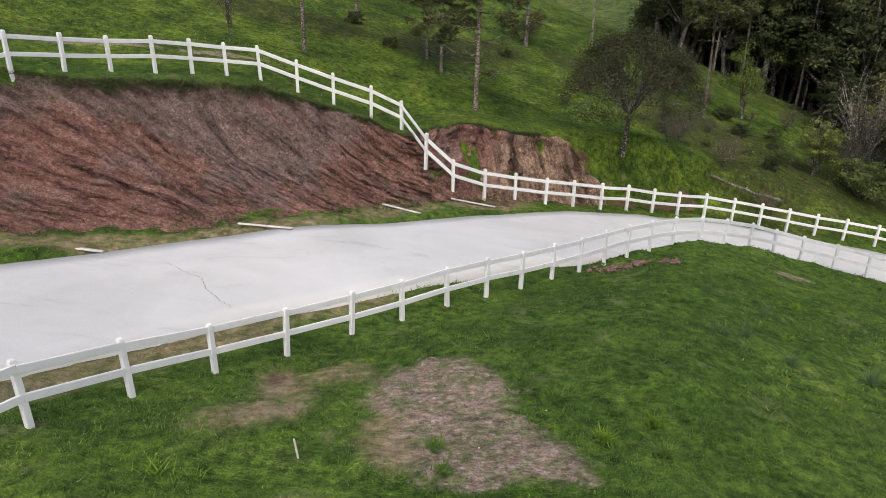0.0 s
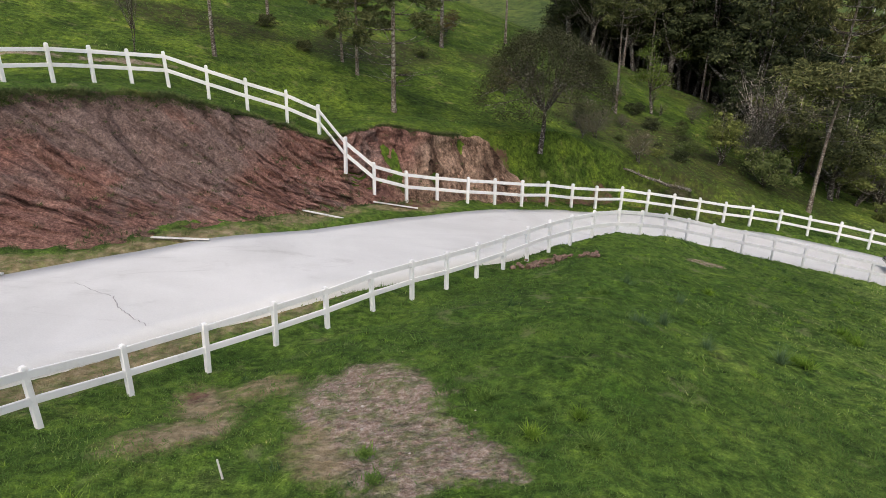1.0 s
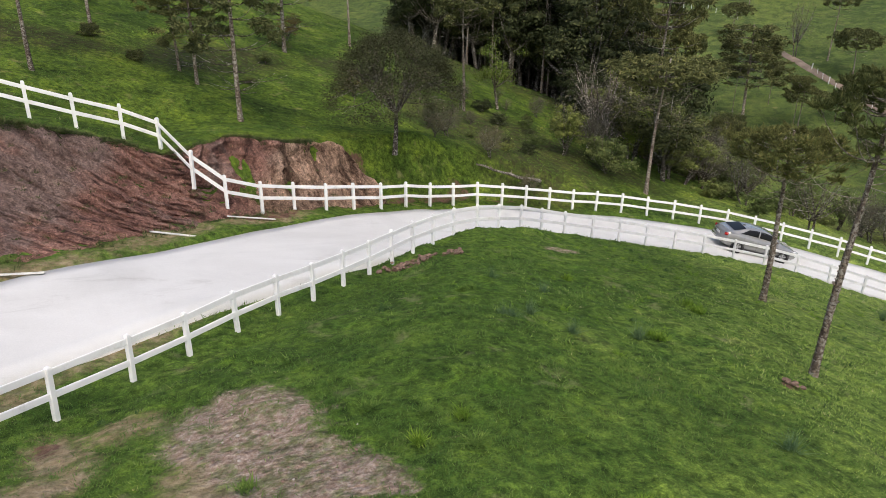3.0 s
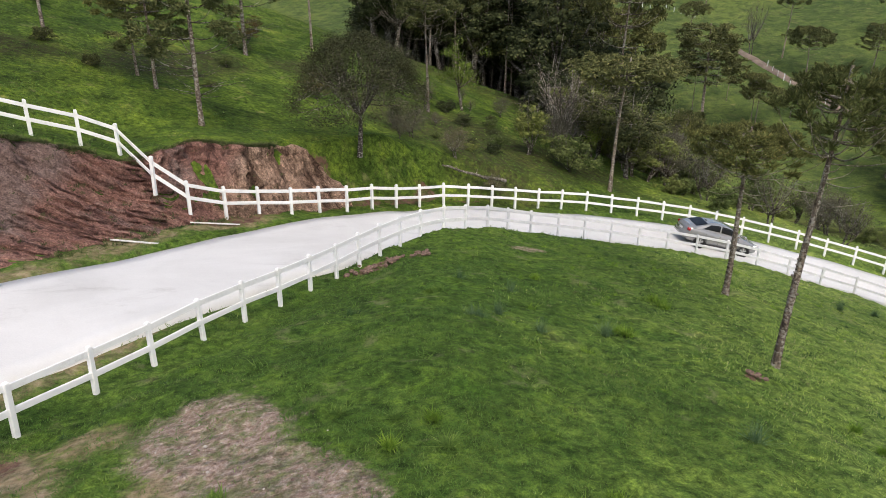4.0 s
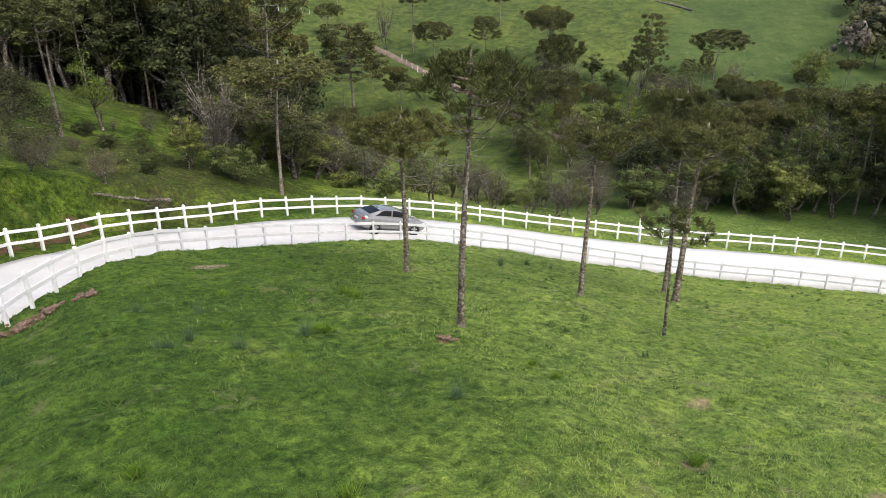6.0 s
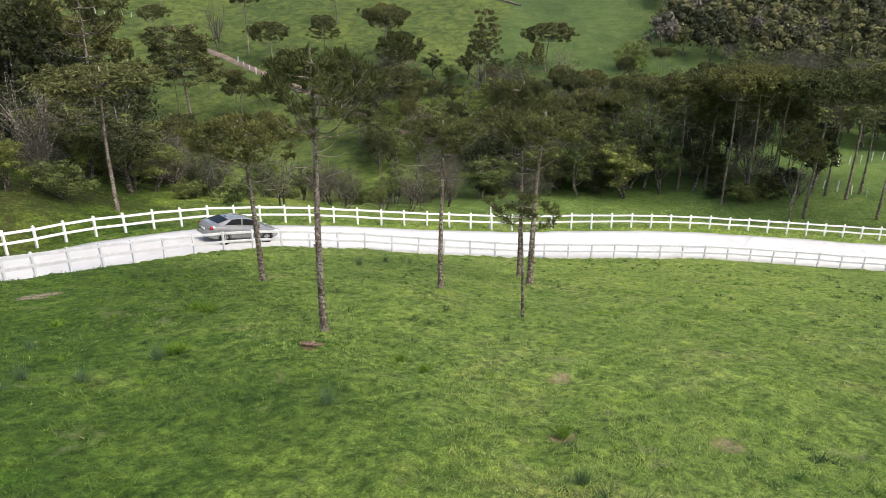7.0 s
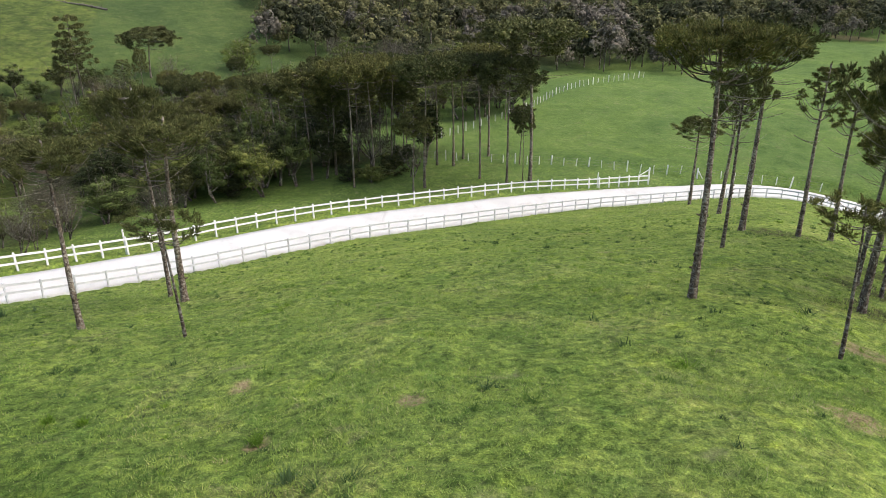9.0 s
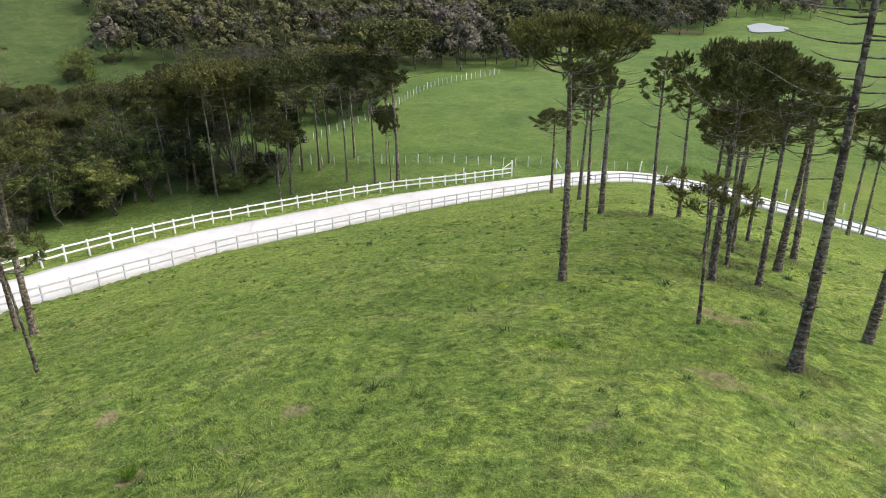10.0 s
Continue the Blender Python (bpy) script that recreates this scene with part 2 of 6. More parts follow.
    green = mix(t, close, green, mix(t, 1.0, green, ramp(t, tuss, [(0.34, (0.50, 0.54, 0.52)), (0.50, (1, 1, 1)), (0.66, (1.44, 1.38, 1.28))]), "MULTIPLY"))
    green = sward(t, pos, green)
    # the hillside above the lane
    hill = step(t, calc(t, "SUBTRACT", xyz[1], calc(t, "MULTIPLY", xyz[0], 0.25)), 27.0, 30.0)
    green = mix(t, hill, green, mix(t, 1.0, green, ramp(t, tex_noise(t, 0.5, 6, 0.75, pos, 0.4), [(0.34, (0.60, 0.58, 0.60)), (0.47, (1.02, 0.94, 0.86)), (0.60, (1.52, 1.32, 1.04))]), "MULTIPLY"))
    # bare earth, trodden and mown patches
    earth = ramp(t, tex_noise(t, 9.0, 8, 0.85, pos), [(0.32, (0.12, 0.075, 0.052)), (0.48, (0.30, 0.215, 0.165)), (0.6, (0.46, 0.375, 0.315)), (0.72, (0.62, 0.55, 0.48))])
    earth = mix(t, 1.0, earth, ramp(t, fine, [(0.3, (0.6, 0.6, 0.6)), (0.7, (1.15, 1.15, 1.15))]), "MULTIPLY")
    red = ramp(t, tex_noise(t, 3, 6, 0.7, pos), [(0.3, (0.065, 0.034, 0.025)), (0.7, (0.21, 0.120, 0.088))])
    fray = calc(t, "ADD", calc(t, "MULTIPLY", tex_noise(t, 0.9, 6.0, 0.7, pos), 0.5), calc(t, "MULTIPLY", tex_noise(t, 3.2, 6.0, 0.75, pos), 0.5))
    bare = blot(t, "bare", fray, 1.2, 1.3)
    rough_grass = step(t, tex_noise(t, 2.6, 5, 0.7, pos), 0.40, 0.58)
    col = mix(t, calc(t, "MULTIPLY", bare, calc(t, "ADD", calc(t, "MULTIPLY", rough_grass, 0.6), 0.4)), green, earth)
    dryk = blot(t, "dry", fray, 1.5, 2.4)
    col = mix(t, calc(t, "MULTIPLY", dryk, calc(t, "ADD", calc(t, "MULTIPLY", rough_grass, 0.5), 0.42)), col, ramp(t, tex_noise(t, 4, 5, 0.7, pos), [(0.3, (0.12, 0.10, 0.045)), (0.5, (0.26, 0.20, 0.115)), (0.7, (0.40, 0.32, 0.21))]))
    redk = blot(t, "red", fray, 1.1)
    col = mix(t, calc(t, "MULTIPLY", redk, calc(t, "ADD", calc(t, "MULTIPLY", rough_grass, 0.75), 0.25)), col, red)
    # leaf litter and dead brush under the woods and on the rough slope
    litter = blot(t, "litter", fray, 0.6, 2.6)
    brown = ramp(t, tex_noise(t, 1.7, 6, 0.75, pos), [(0.3, (0.018, 0.020, 0.009)), (0.5, (0.042, 0.040, 0.018)), (0.7, (0.085, 0.068, 0.034))])
    col = mix(t, calc(t, "MULTIPLY", litter, calc(t, "ADD", calc(t, "MULTIPLY", rough_grass, 0.5), 0.4)), col, brown)
    t.links.new(col, b.inputs["Base Color"])
    relief(t, b, calc(t, "ADD", calc(t, "ADD", calc(t, "MULTIPLY", fine, 0.5), calc(t, "MULTIPLY", tuss, 0.5)), tex_noise(t, 1.6, 5, 0.7, pos)), 0.9, 0.16)
    return m


def glow_through(t, b, colour, share):
    """Thin leaves let light through."""
    tr = t.nodes.new("ShaderNodeBsdfTranslucent")
    mx = t.nodes.new("ShaderNodeMixShader")
    mx.inputs[0].default_value = share
    t.links.new(colour, tr.inputs[0])
    t.links.new(b.outputs[0], mx.inputs[1])
    t.links.new(tr.outputs[0], mx.inputs[2])
    t.links.new(mx.outputs[0], t.nodes["Material Output"].inputs[0])


def mat_grass_blade(name, stops):
    m, t, b = shader(name, 0.7, 0, 0.25)
    c = ramp(t, by_island(t), stops)
    pos = where(t)
    c = mix(t, 1.0, c, ramp(t, tex_noise(t, 0.35, 5, 0.65, pos, 0.6), [(0.3, (0.79, 0.88, 0.83)), (0.5, (0.94, 1, 0.96)), (0.72, (1.12, 1.14, 1.0))]), "MULTIPLY")
    c = mix(t, 1.0, c, ramp(t, tex_noise(t, 1.5, 4, 0.65, pos, 0.8), [(0.32, (0.76, 0.84, 0.82)), (0.5, (1, 1, 1)), (0.66, (1.25, 1.2, 1.12))]), "MULTIPLY")
    c = sward(t, pos, c)
    t.links.new(c, b.inputs["Base Color"])
    glow_through(t, b, c, 0.45)
    return m


def mat_concrete():
    m, t, b = shader("pale_concrete", 0.85, 0, 0.3)
    pos = where(t)
    a = tex_noise(t, 0.22, 6, 0.6, pos, 0.8)
    s = node(t, "Mapping", Vector=pos, Scale=(0.35, 0.9, 1.0), Rotation=(0, 0, 0.75))
    st = tex_noise(t, 0.7, 7, 0.7, s.outputs[0], 1.2)
    g = tex_noise(t, 30, 3, 0.7, pos)
    c = ramp(t, a, [(0.3, (0.56, 0.555, 0.535)), (0.6, (0.655, 0.65, 0.63)), (0.8, (0.685, 0.68, 0.66))])
    c = mix(t, 1.0, c, ramp(t, st, [(0.26, (0.74, 0.73, 0.72)), (0.42, (0.97, 0.97, 0.97)), (0.7, (1.03, 1.03, 1.03))]), "MULTIPLY")
    c = mix(t, 1.0, c, ramp(t, g, [(0.3, (0.93, 0.93, 0.93)), (0.7, (1.04, 1.04, 1.04))]), "MULTIPLY")
    t.links.new(c, b.inputs["Base Color"])
    relief(t, b, g, 0.15, 0.004)
    return m


def mat_white_paint():
    m, t, b = shader("white_painted_concrete", 0.6, 0, 0.35)
    pos = where(t)
    c = ramp(t, tex_noise(t, 2.5, 6, 0.7, pos), [(0.25, (0.62, 0.61, 0.58)), (0.45, (0.80, 0.80, 0.79)), (0.8, (0.84, 0.84, 0.84))])
    c = mix(t, calc(t, "MULTIPLY", by_object(t), 0.12), c, (0.55, 0.54, 0.50))
    t.links.new(c, b.inputs["Base Color"])
    relief(t, b, tex_noise(t, 60, 3, 0.6, pos), 0.2, 0.003)
    return m


def mat_bank():
    """Raw red earth: washed into slanting rills, grey-brown where it has weathered, redder where fresh; crevice shade
    is painted into the colour.
    """
    m, t, b = shader("red_earth", 0.95, 0, 0.1)
    pos = where(t)
    way = t.nodes.new("ShaderNodeUVMap").outputs[0]
    slant = node(t, "Mapping", Vector=way, Rotation=(0, 0, -0.62))
    rills = node(t, "Mapping", Vector=slant.outputs[0], Scale=(2.4, 0.55, 1.0))
    streak = tex_noise(t, 1.0, 9, 0.72, rills.outputs[0], 0.9)
    fine_r = tex_noise(t, 2.6, 8, 0.78, slant.outputs[0], 0.6)
    crumb = tex_noise(t, 4.5, 9, 0.85, pos, 0.3)
    a = tex_noise(t, 0.32, 5, 0.65, pos, 0.7)
    g = tex_noise(t, 9, 6, 0.8, pos)
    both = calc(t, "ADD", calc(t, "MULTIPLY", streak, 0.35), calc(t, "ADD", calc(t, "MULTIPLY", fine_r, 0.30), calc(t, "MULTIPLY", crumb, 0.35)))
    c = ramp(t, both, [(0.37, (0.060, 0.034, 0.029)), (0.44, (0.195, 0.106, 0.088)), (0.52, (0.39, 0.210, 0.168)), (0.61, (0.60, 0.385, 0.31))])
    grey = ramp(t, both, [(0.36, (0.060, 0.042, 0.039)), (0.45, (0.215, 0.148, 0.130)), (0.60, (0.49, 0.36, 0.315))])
    # low streaks darkened: the shade in the rills' crevices, painted in
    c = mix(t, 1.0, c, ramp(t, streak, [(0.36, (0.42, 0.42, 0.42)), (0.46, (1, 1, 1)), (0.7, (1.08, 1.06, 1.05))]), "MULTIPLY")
    # weathered grey-brown towards the top, fresher red below
    c = mix(t, step(t, calc(t, "ADD", a, calc(t, "MULTIPLY", node(t, "SeparateXYZ", Vector=way).outputs[1], 0.045)), 0.52, 0.72), c, grey)
    # fresher, orange earth in the low cliff at the eastern end
    tan = ramp(t, both, [(0.36, (0.065, 0.042, 0.032)), (0.44, (0.25, 0.165, 0.120)), (0.56, (0.54, 0.395, 0.295))])
    # the cliff's flutes get the same painted groove shade
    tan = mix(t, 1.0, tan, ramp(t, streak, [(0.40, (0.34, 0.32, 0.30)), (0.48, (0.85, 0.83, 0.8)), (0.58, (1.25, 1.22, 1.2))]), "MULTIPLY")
    c = mix(t, calc(t, "MULTIPLY", step(t, node(t, "SeparateXYZ", Vector=way).outputs[0], S_OF(17.6), S_OF(18.8)), 0.85), c, tan)
    moss = step(t, tex_noise(t, 0.9, 6, 0.72, pos), 0.63, 0.73)
    c = mix(t, calc(t, "MULTIPLY", moss, 0.55), c, (0.065, 0.085, 0.03))
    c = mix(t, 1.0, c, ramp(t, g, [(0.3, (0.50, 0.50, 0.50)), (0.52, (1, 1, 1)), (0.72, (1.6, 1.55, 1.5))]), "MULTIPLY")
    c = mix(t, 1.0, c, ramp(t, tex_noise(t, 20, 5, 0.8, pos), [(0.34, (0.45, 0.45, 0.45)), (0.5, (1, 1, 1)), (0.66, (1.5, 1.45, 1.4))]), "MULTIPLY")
    t.links.new(c, b.inputs["Base Color"])
    relief(t, b, calc(t, "ADD", calc(t, "MULTIPLY", g, 0.25), calc(t, "MULTIPLY", both, 1.4)), 1.0, 0.45)
    return m


def mat_plain(name, colour, rough=0.6, metal=0.0, spec=0.4, vary=0.15, scale=6.0):
    m, t, b = shader(name, rough, metal, spec)
    n = tex_noise(t, scale, 5, 0.65, where(t))
    lo, hi = tuple(c * (1 - vary) for c in colour), tuple(min(c * (1 + vary), 1) for c in colour)
    t.links.new(ramp(t, n, [(0.3, lo), (0.7, hi)]), b.inputs["Base Color"])
    return m


def mat_bark(name, dark, light):
    """Rough bark: dark plates and fissures, uneven rings round the trunk, and crisp pale flecks of lichen."""
    m, t, b = shader(name, 0.95, 0, 0.1)
    tc = t.nodes.new("ShaderNodeTexCoord").outputs["Object"]
    s = node(t, "Mapping", Vector=tc, Scale=(1.0, 1.0, 0.7))
    plates = tex_noise(t, 13, 6, 0.72, s.outputs[0], 0.4)
    rings = tex_noise(t, 3.0, 5, 0.7, node(t, "Mapping", Vector=tc, Scale=(0.5, 0.5, 3.2)).outputs[0], 0.3)
    broad = tex_noise(t, 1.1, 4, 0.6, tc)
    a = calc(t, "ADD", calc(t, "MULTIPLY", plates, 0.82), calc(t, "MULTIPLY", rings, 0.18))
    half = tuple(0.42 * (p + q) for p, q in zip(dark, light))
    c = ramp(t, a, [(0.40, dark), (0.50, half), (0.60, light)])
    c = mix(t, 1.0, c, ramp(t, broad, [(0.35, (0.72, 0.68, 0.66)), (0.65, (1.2, 1.15, 1.1))]), "MULTIPLY")
    spots = tex_noise(t, 7.5, 5, 0.75, node(t, "Mapping", Vector=tc, Location=(4, 7, 2), Scale=(1.0, 1.0, 1.5)).outputs[0], 0.3)
    c = mix(t, calc(t, "MULTIPLY", step(t, calc(t, "ADD", calc(t, "MULTIPLY", spots, 0.75), calc(t, "MULTIPLY", broad, 0.25)), 0.515, 0.545), 0.8), c, (0.44, 0.42, 0.38))
    c = mix(t, 1.0, c, ramp(t, by_object(t), [(0.0, (0.8, 0.8, 0.8)), (1.0, (1.2, 1.15, 1.1))]), "MULTIPLY")
    t.links.new(c, b.inputs["Base Color"])
    relief(t, b, a, 1.0, 0.09)
    return m


def mat_leaf(name, stops, tint=0.25, rough=0.6, patch=1.1, swing=0.40, leafy=0.0):
    """Leaves: colour by leaf, by region of the crown and by tree."""
    m, t, b = shader(name, 0.75, 0, 0.08)
    c = ramp(t, by_island(t), stops)
    tc = t.nodes.new("ShaderNodeTexCoord").outputs["Object"]
    c = mix(t, 1.0, c, ramp(t, tex_noise(t, patch, 4, 0.6, tc), [(0.3, (1 - swing, 1 - swing, 1 - swing)), (0.7, (1 + swing, 1 + swing * 0.95, 1 + swing * 0.8))]), "MULTIPLY")
    c = mix(t, 1.0, c, ramp(t, by_object(t), [(0.0, (1 - tint, 1 - tint * 0.8, 1 - tint)), (0.5, (1, 1, 1)), (1.0, (1 + tint, 1 + tint * 0.7, 1))]), "MULTIPLY")
    t.links.new(c, b.inputs["Base Color"])
    if leafy:
        c = mix(t, 1.0, c, ramp(t, tex_noise(t, leafy, 4, 0.7, tc), [(0.32, (0.45, 0.45, 0.45)), (0.5, (1, 1, 1)), (0.68, (1.6, 1.55, 1.45))]), "MULTIPLY")
        t.links.new(c, b.inputs["Base Color"])
        relief(t, b, tex_noise(t, leafy * 0.7, 5, 0.75, tc), 1.0, 0.9)
    glow_through(t, b, c, 0.10)
    return m


# ---- geometry helpers ----
def mesh_from(name, verts, faces, material=None, soft=False):
    me = bpy.data.meshes.new(name)
    me.from_pydata([tuple(v) for v in verts], [], [tuple(f) for f in faces])
    if material:
        me.materials.append(material)
    if soft:
        me.polygons.foreach_set("use_smooth", [True] * len(me.polygons))
    me.update()
    return me


def sheet(name, verts, quads, material, soft=True, uv=None):
    """A mesh from numpy arrays of vertices and of quads or triangles."""
    me = bpy.data.meshes.new(name)
    k = quads.shape[1]
    me.vertices.add(len(verts))
    me.vertices.foreach_set("co", np.ascontiguousarray(verts, dtype=np.float32).ravel())
    me.loops.add(quads.size)
    me.loops.foreach_set("vertex_index", np.ascontiguousarray(quads, dtype=np.int32).ravel())
    me.polygons.add(len(quads))
    me.polygons.foreach_set("loop_start", np.arange(0, quads.size, k, dtype=np.int32))
    me.polygons.foreach_set("use_smooth", np.full(len(quads), soft))
    me.materials.append(material)
    me.update(calc_edges=True)
    if uv is not None:
        me.uv_layers.new(name="way").data.foreach_set("uv", np.ascontiguousarray(uv[quads.ravel()], dtype=np.float32).ravel())
    me.validate()
    return me


def part(name, me, parent, label="", m=None):
    """One mesh as a part under a thing. me: a mesh or a bmesh."""
    ob = new(name, me)
    ob.parent = parent
    if m is not None:
        ob.matrix_basis = m
    return tagged(ob, label)


def from_bm(name, bm, material, soft=False):
    me = bpy.data.meshes.new(name)
    bm.to_mesh(me)
    bm.free()
    me.materials.append(material)
    if soft:
        me.polygons.foreach_set("use_smooth", [True] * len(me.polygons))
    return me


def grid_faces(nu, nv, wrap=False):
    i, j = np.meshgrid(np.arange(nu - 1), np.arange(nv if wrap else nv - 1), indexing="ij")
    k = (j + 1) % nv
    return np.stack([i * nv + j, (i + 1) * nv + j, (i + 1) * nv + k, i * nv + k], -1).reshape(-1, 4)


def wobble(x, y, scale, seed=0.0):
    """Smooth uneven values round 0, for arrays of x and y."""
    x, y = np.asarray(x) / scale + seed, np.asarray(y) / scale - seed * 1.7
    out = np.zeros_like(x)
    for k, (a, b, c, amp) in enumerate(((1.0, 0.3, 0.1, 1.0), (-0.45, 1.1, 1.3, 0.9), (1.7, -0.9, 2.1, 0.5), (0.8, 2.2, 0.7, 0.45), (-2.9, 1.3, 4.0, 0.3), (2.1, 3.3, 5.5, 0.25))):
        out = out + amp * np.sin(a * x * 2 + b * y * 2 + c + 1.3 * np.sin(0.7 * x - 0.9 * y + k))
    return out / 2.2


def lumps(x, y, size, seed):
    """Uneven values from -0.5 to 0.5 on a lattice of that size, smoothed, for arrays of x and y."""
    u, v = np.asarray(x, float) / size + seed * 17.3, np.asarray(y, float) / size - seed * 9.1
    i, j = np.floor(u), np.floor(v)
    a, b = u - i, v - j
    a, b = a * a * (3 - 2 * a), b * b * (3 - 2 * b)

    def at(p, q):
        k = np.sin(p * 127.1 + q * 311.7 + seed) * 43758.5453
        return k - np.floor(k)
    return (at(i, j) * (1 - a) + at(i + 1, j) * a) * (1 - b) + (at(i, j + 1) * (1 - a) + at(i + 1, j + 1) * a) * b - 0.5


def turf(x, y):
    """How the sward lifts and sinks over the smooth ground: swells, tussocks and tufts."""
    near = smooth(36, 26, np.hypot(x, y))
    return 0.05 * wobble(x, y, 1.3, 2.0) + 0.10 * wobble(x, y, 4.5, 5.0) + near * (0.16 * np.maximum(lumps(x, y, 0.62, 1.0), -0.1) * (0.6 + lumps(x, y, 2.3, 4.0)) + 0.07 * lumps(x, y, 0.29, 2.0))


def at_line(s, off):
    """A place in plan at the way s along the inner fence and off metres outside it, with its height and heading."""
    x, y, z = (np.interp(s, LS, LINE[:, k]) for k in range(3))
    tx, ty = np.interp(s, LS, TAN[:, 0]), np.interp(s, LS, TAN[:, 1])
    k = np.hypot(tx, ty)
    tx, ty = tx / k, ty / k
    z = z - np.interp(np.interp(s, LS, LAZ), OFF_AZ, DROP) * smooth(0.1, 0.7, np.asarray(off, float))
    return x - ty * off, y + tx * off, z, tx, ty


PATCHES = [(0.05, 9.6, 1.15, 1.45, 0.15), (0.30, 8.1, 1.15, 1.25, 0.0), (1.20, 7.35, 0.9, 0.55, 2.45), (0.6, 6.9, 0.6, 0.45, 0), (-2.75, 10.3, 0.70, 0.30, 1.75), (-2.6, 9.0, 0.65, 0.30, 0.5),
           (-13.3, 28.5, 2.4, 0.30, 0.72), (-9.4, 30.8, 2.2, 0.28, 0.5), (12.3, 21.7, 0.9, 0.35, 0.3)]
RED_PATCHES = [(5.75, 19.75, 1.15, 0.34, 0.62), (7.25, 19.9, 0.4, 0.3, 0.5), (-2.95, 10.75, 0.22, 0.40, 0.2), (11.5, 9.9, 0.22, 0.2, 0), (12.7, 33.8, 0.75, 0.5, 0.3),
               (3.6, 28.9, 1.8, 0.45, 0.63), (6.4, 30.4, 1.5, 0.40, 0.58), (8.7, 31.7, 1.2, 0.32, 0.48), (11.2, 32.7, 1.4, 0.35, 0.35), (15.0, 33.7, 1.5, 0.22, 0.22), (6.6, 31.9, 0.8, 0.5, 0.6), (2.2, 28.0, 1.6, 0.9, 0.6)]
DRY_PATCHES = [(10.54, 0.6, 0.40, 0.28, 0.3), (9.6, 3.1, 0.3, 0.2, 0), (13.0, 4.2, 0.35, 0.2, 0), (8.9, -6.2, 0.6, 0.4, 0.5), (12.6, -9.0, 0.7, 0.5, 0.2), (-2.65, 10.2, 1.2, 0.6, 1.75), (-2.9, 9.0, 1.0, 0.6, 0.5), (-1.8, 10.7, 0.7, 0.6, 0.3), (-0.75, 8.0, 0.4, 0.9, 0.2), (-6.9, 9.3, 2.4, 0.75, 1.05), (-4.6, 12.6, 2.2, 0.75, 0.95), (-1.6, 15.6, 2.6, 0.65, 0.8), (1.8, 18.6, 1.8, 0.35, 0.8),
               (-9.8, 17.2, 3.0, 0.7, 0.35), (-5.6, 19.9, 2.8, 0.6, 0.65), (-1.6, 23.9, 2.8, 0.7, 0.9), (2.0, 27.2, 2.5, 0.6, 0.55), (218, -136, 9, 6, 1.0), (150, -62, 1.2, 9, 0.9)]

LITTER = [(16.5, 41.0, 4.5, 8.0, 0.35), (20.5, 41.5, 4.0, 6.0, 0.35), (36, 64, 24, 10, -0.5), (58, 52, 22, 9, -0.75), (91, 8, 4, 12, 0.1), (92, 34, 9, 18, 0.2), (1.0, 44.0, 6.0, 2.5, 0.7),
          (-8.0, 40.0, 5.0, 2.0, 0.3), (10.5, 50.0, 4.0, 2.0, 0.4), (25.0, 41.0, 5.0, 3.0, -0.4), (206, -14, 40, 52, -0.05), (300, -35, 55, 90, 0), (262, -142, 22, 34, -0.5),
          (16.6, -12.4, 2.2, 1.4, 1.0), (20.3, -14.6, 1.7, 1.2, 0.3), (22.8, -18.4, 1.8, 2.4, -0.4), (26.3, -20.2, 2.0, 1.0, 0.1), (9.7, -8.5, 0.9, 0.7, 0.5), (31.8, -18.6, 1.8, 2.6, 0.0)]
M_GROUND = mat_ground()
M_CONCRETE = mat_concrete()
M_WHITE = mat_white_paint()
M_GREY_WHITE = mat_plain("fence_grey_white", (0.66, 0.66, 0.68), 0.7, 0, 0.3, 0.12, 2.5)
M_BANK = mat_bank()

# ---- the ground ----
def spread(x, y, rows):
    """How far each place lies from the nearest patch's middle, in its own radii; at most 4."""
    out = np.full(len(x), 4.0)
    for cx, cy, rx, ry, turn in rows:
        dx, dy = x - cx, y - cy
        u, v = dx * math.cos(turn) + dy * math.sin(turn), -dx * math.sin(turn) + dy * math.cos(turn)
        out = np.minimum(out, np.hypot(u / rx, v / ry))
    return out


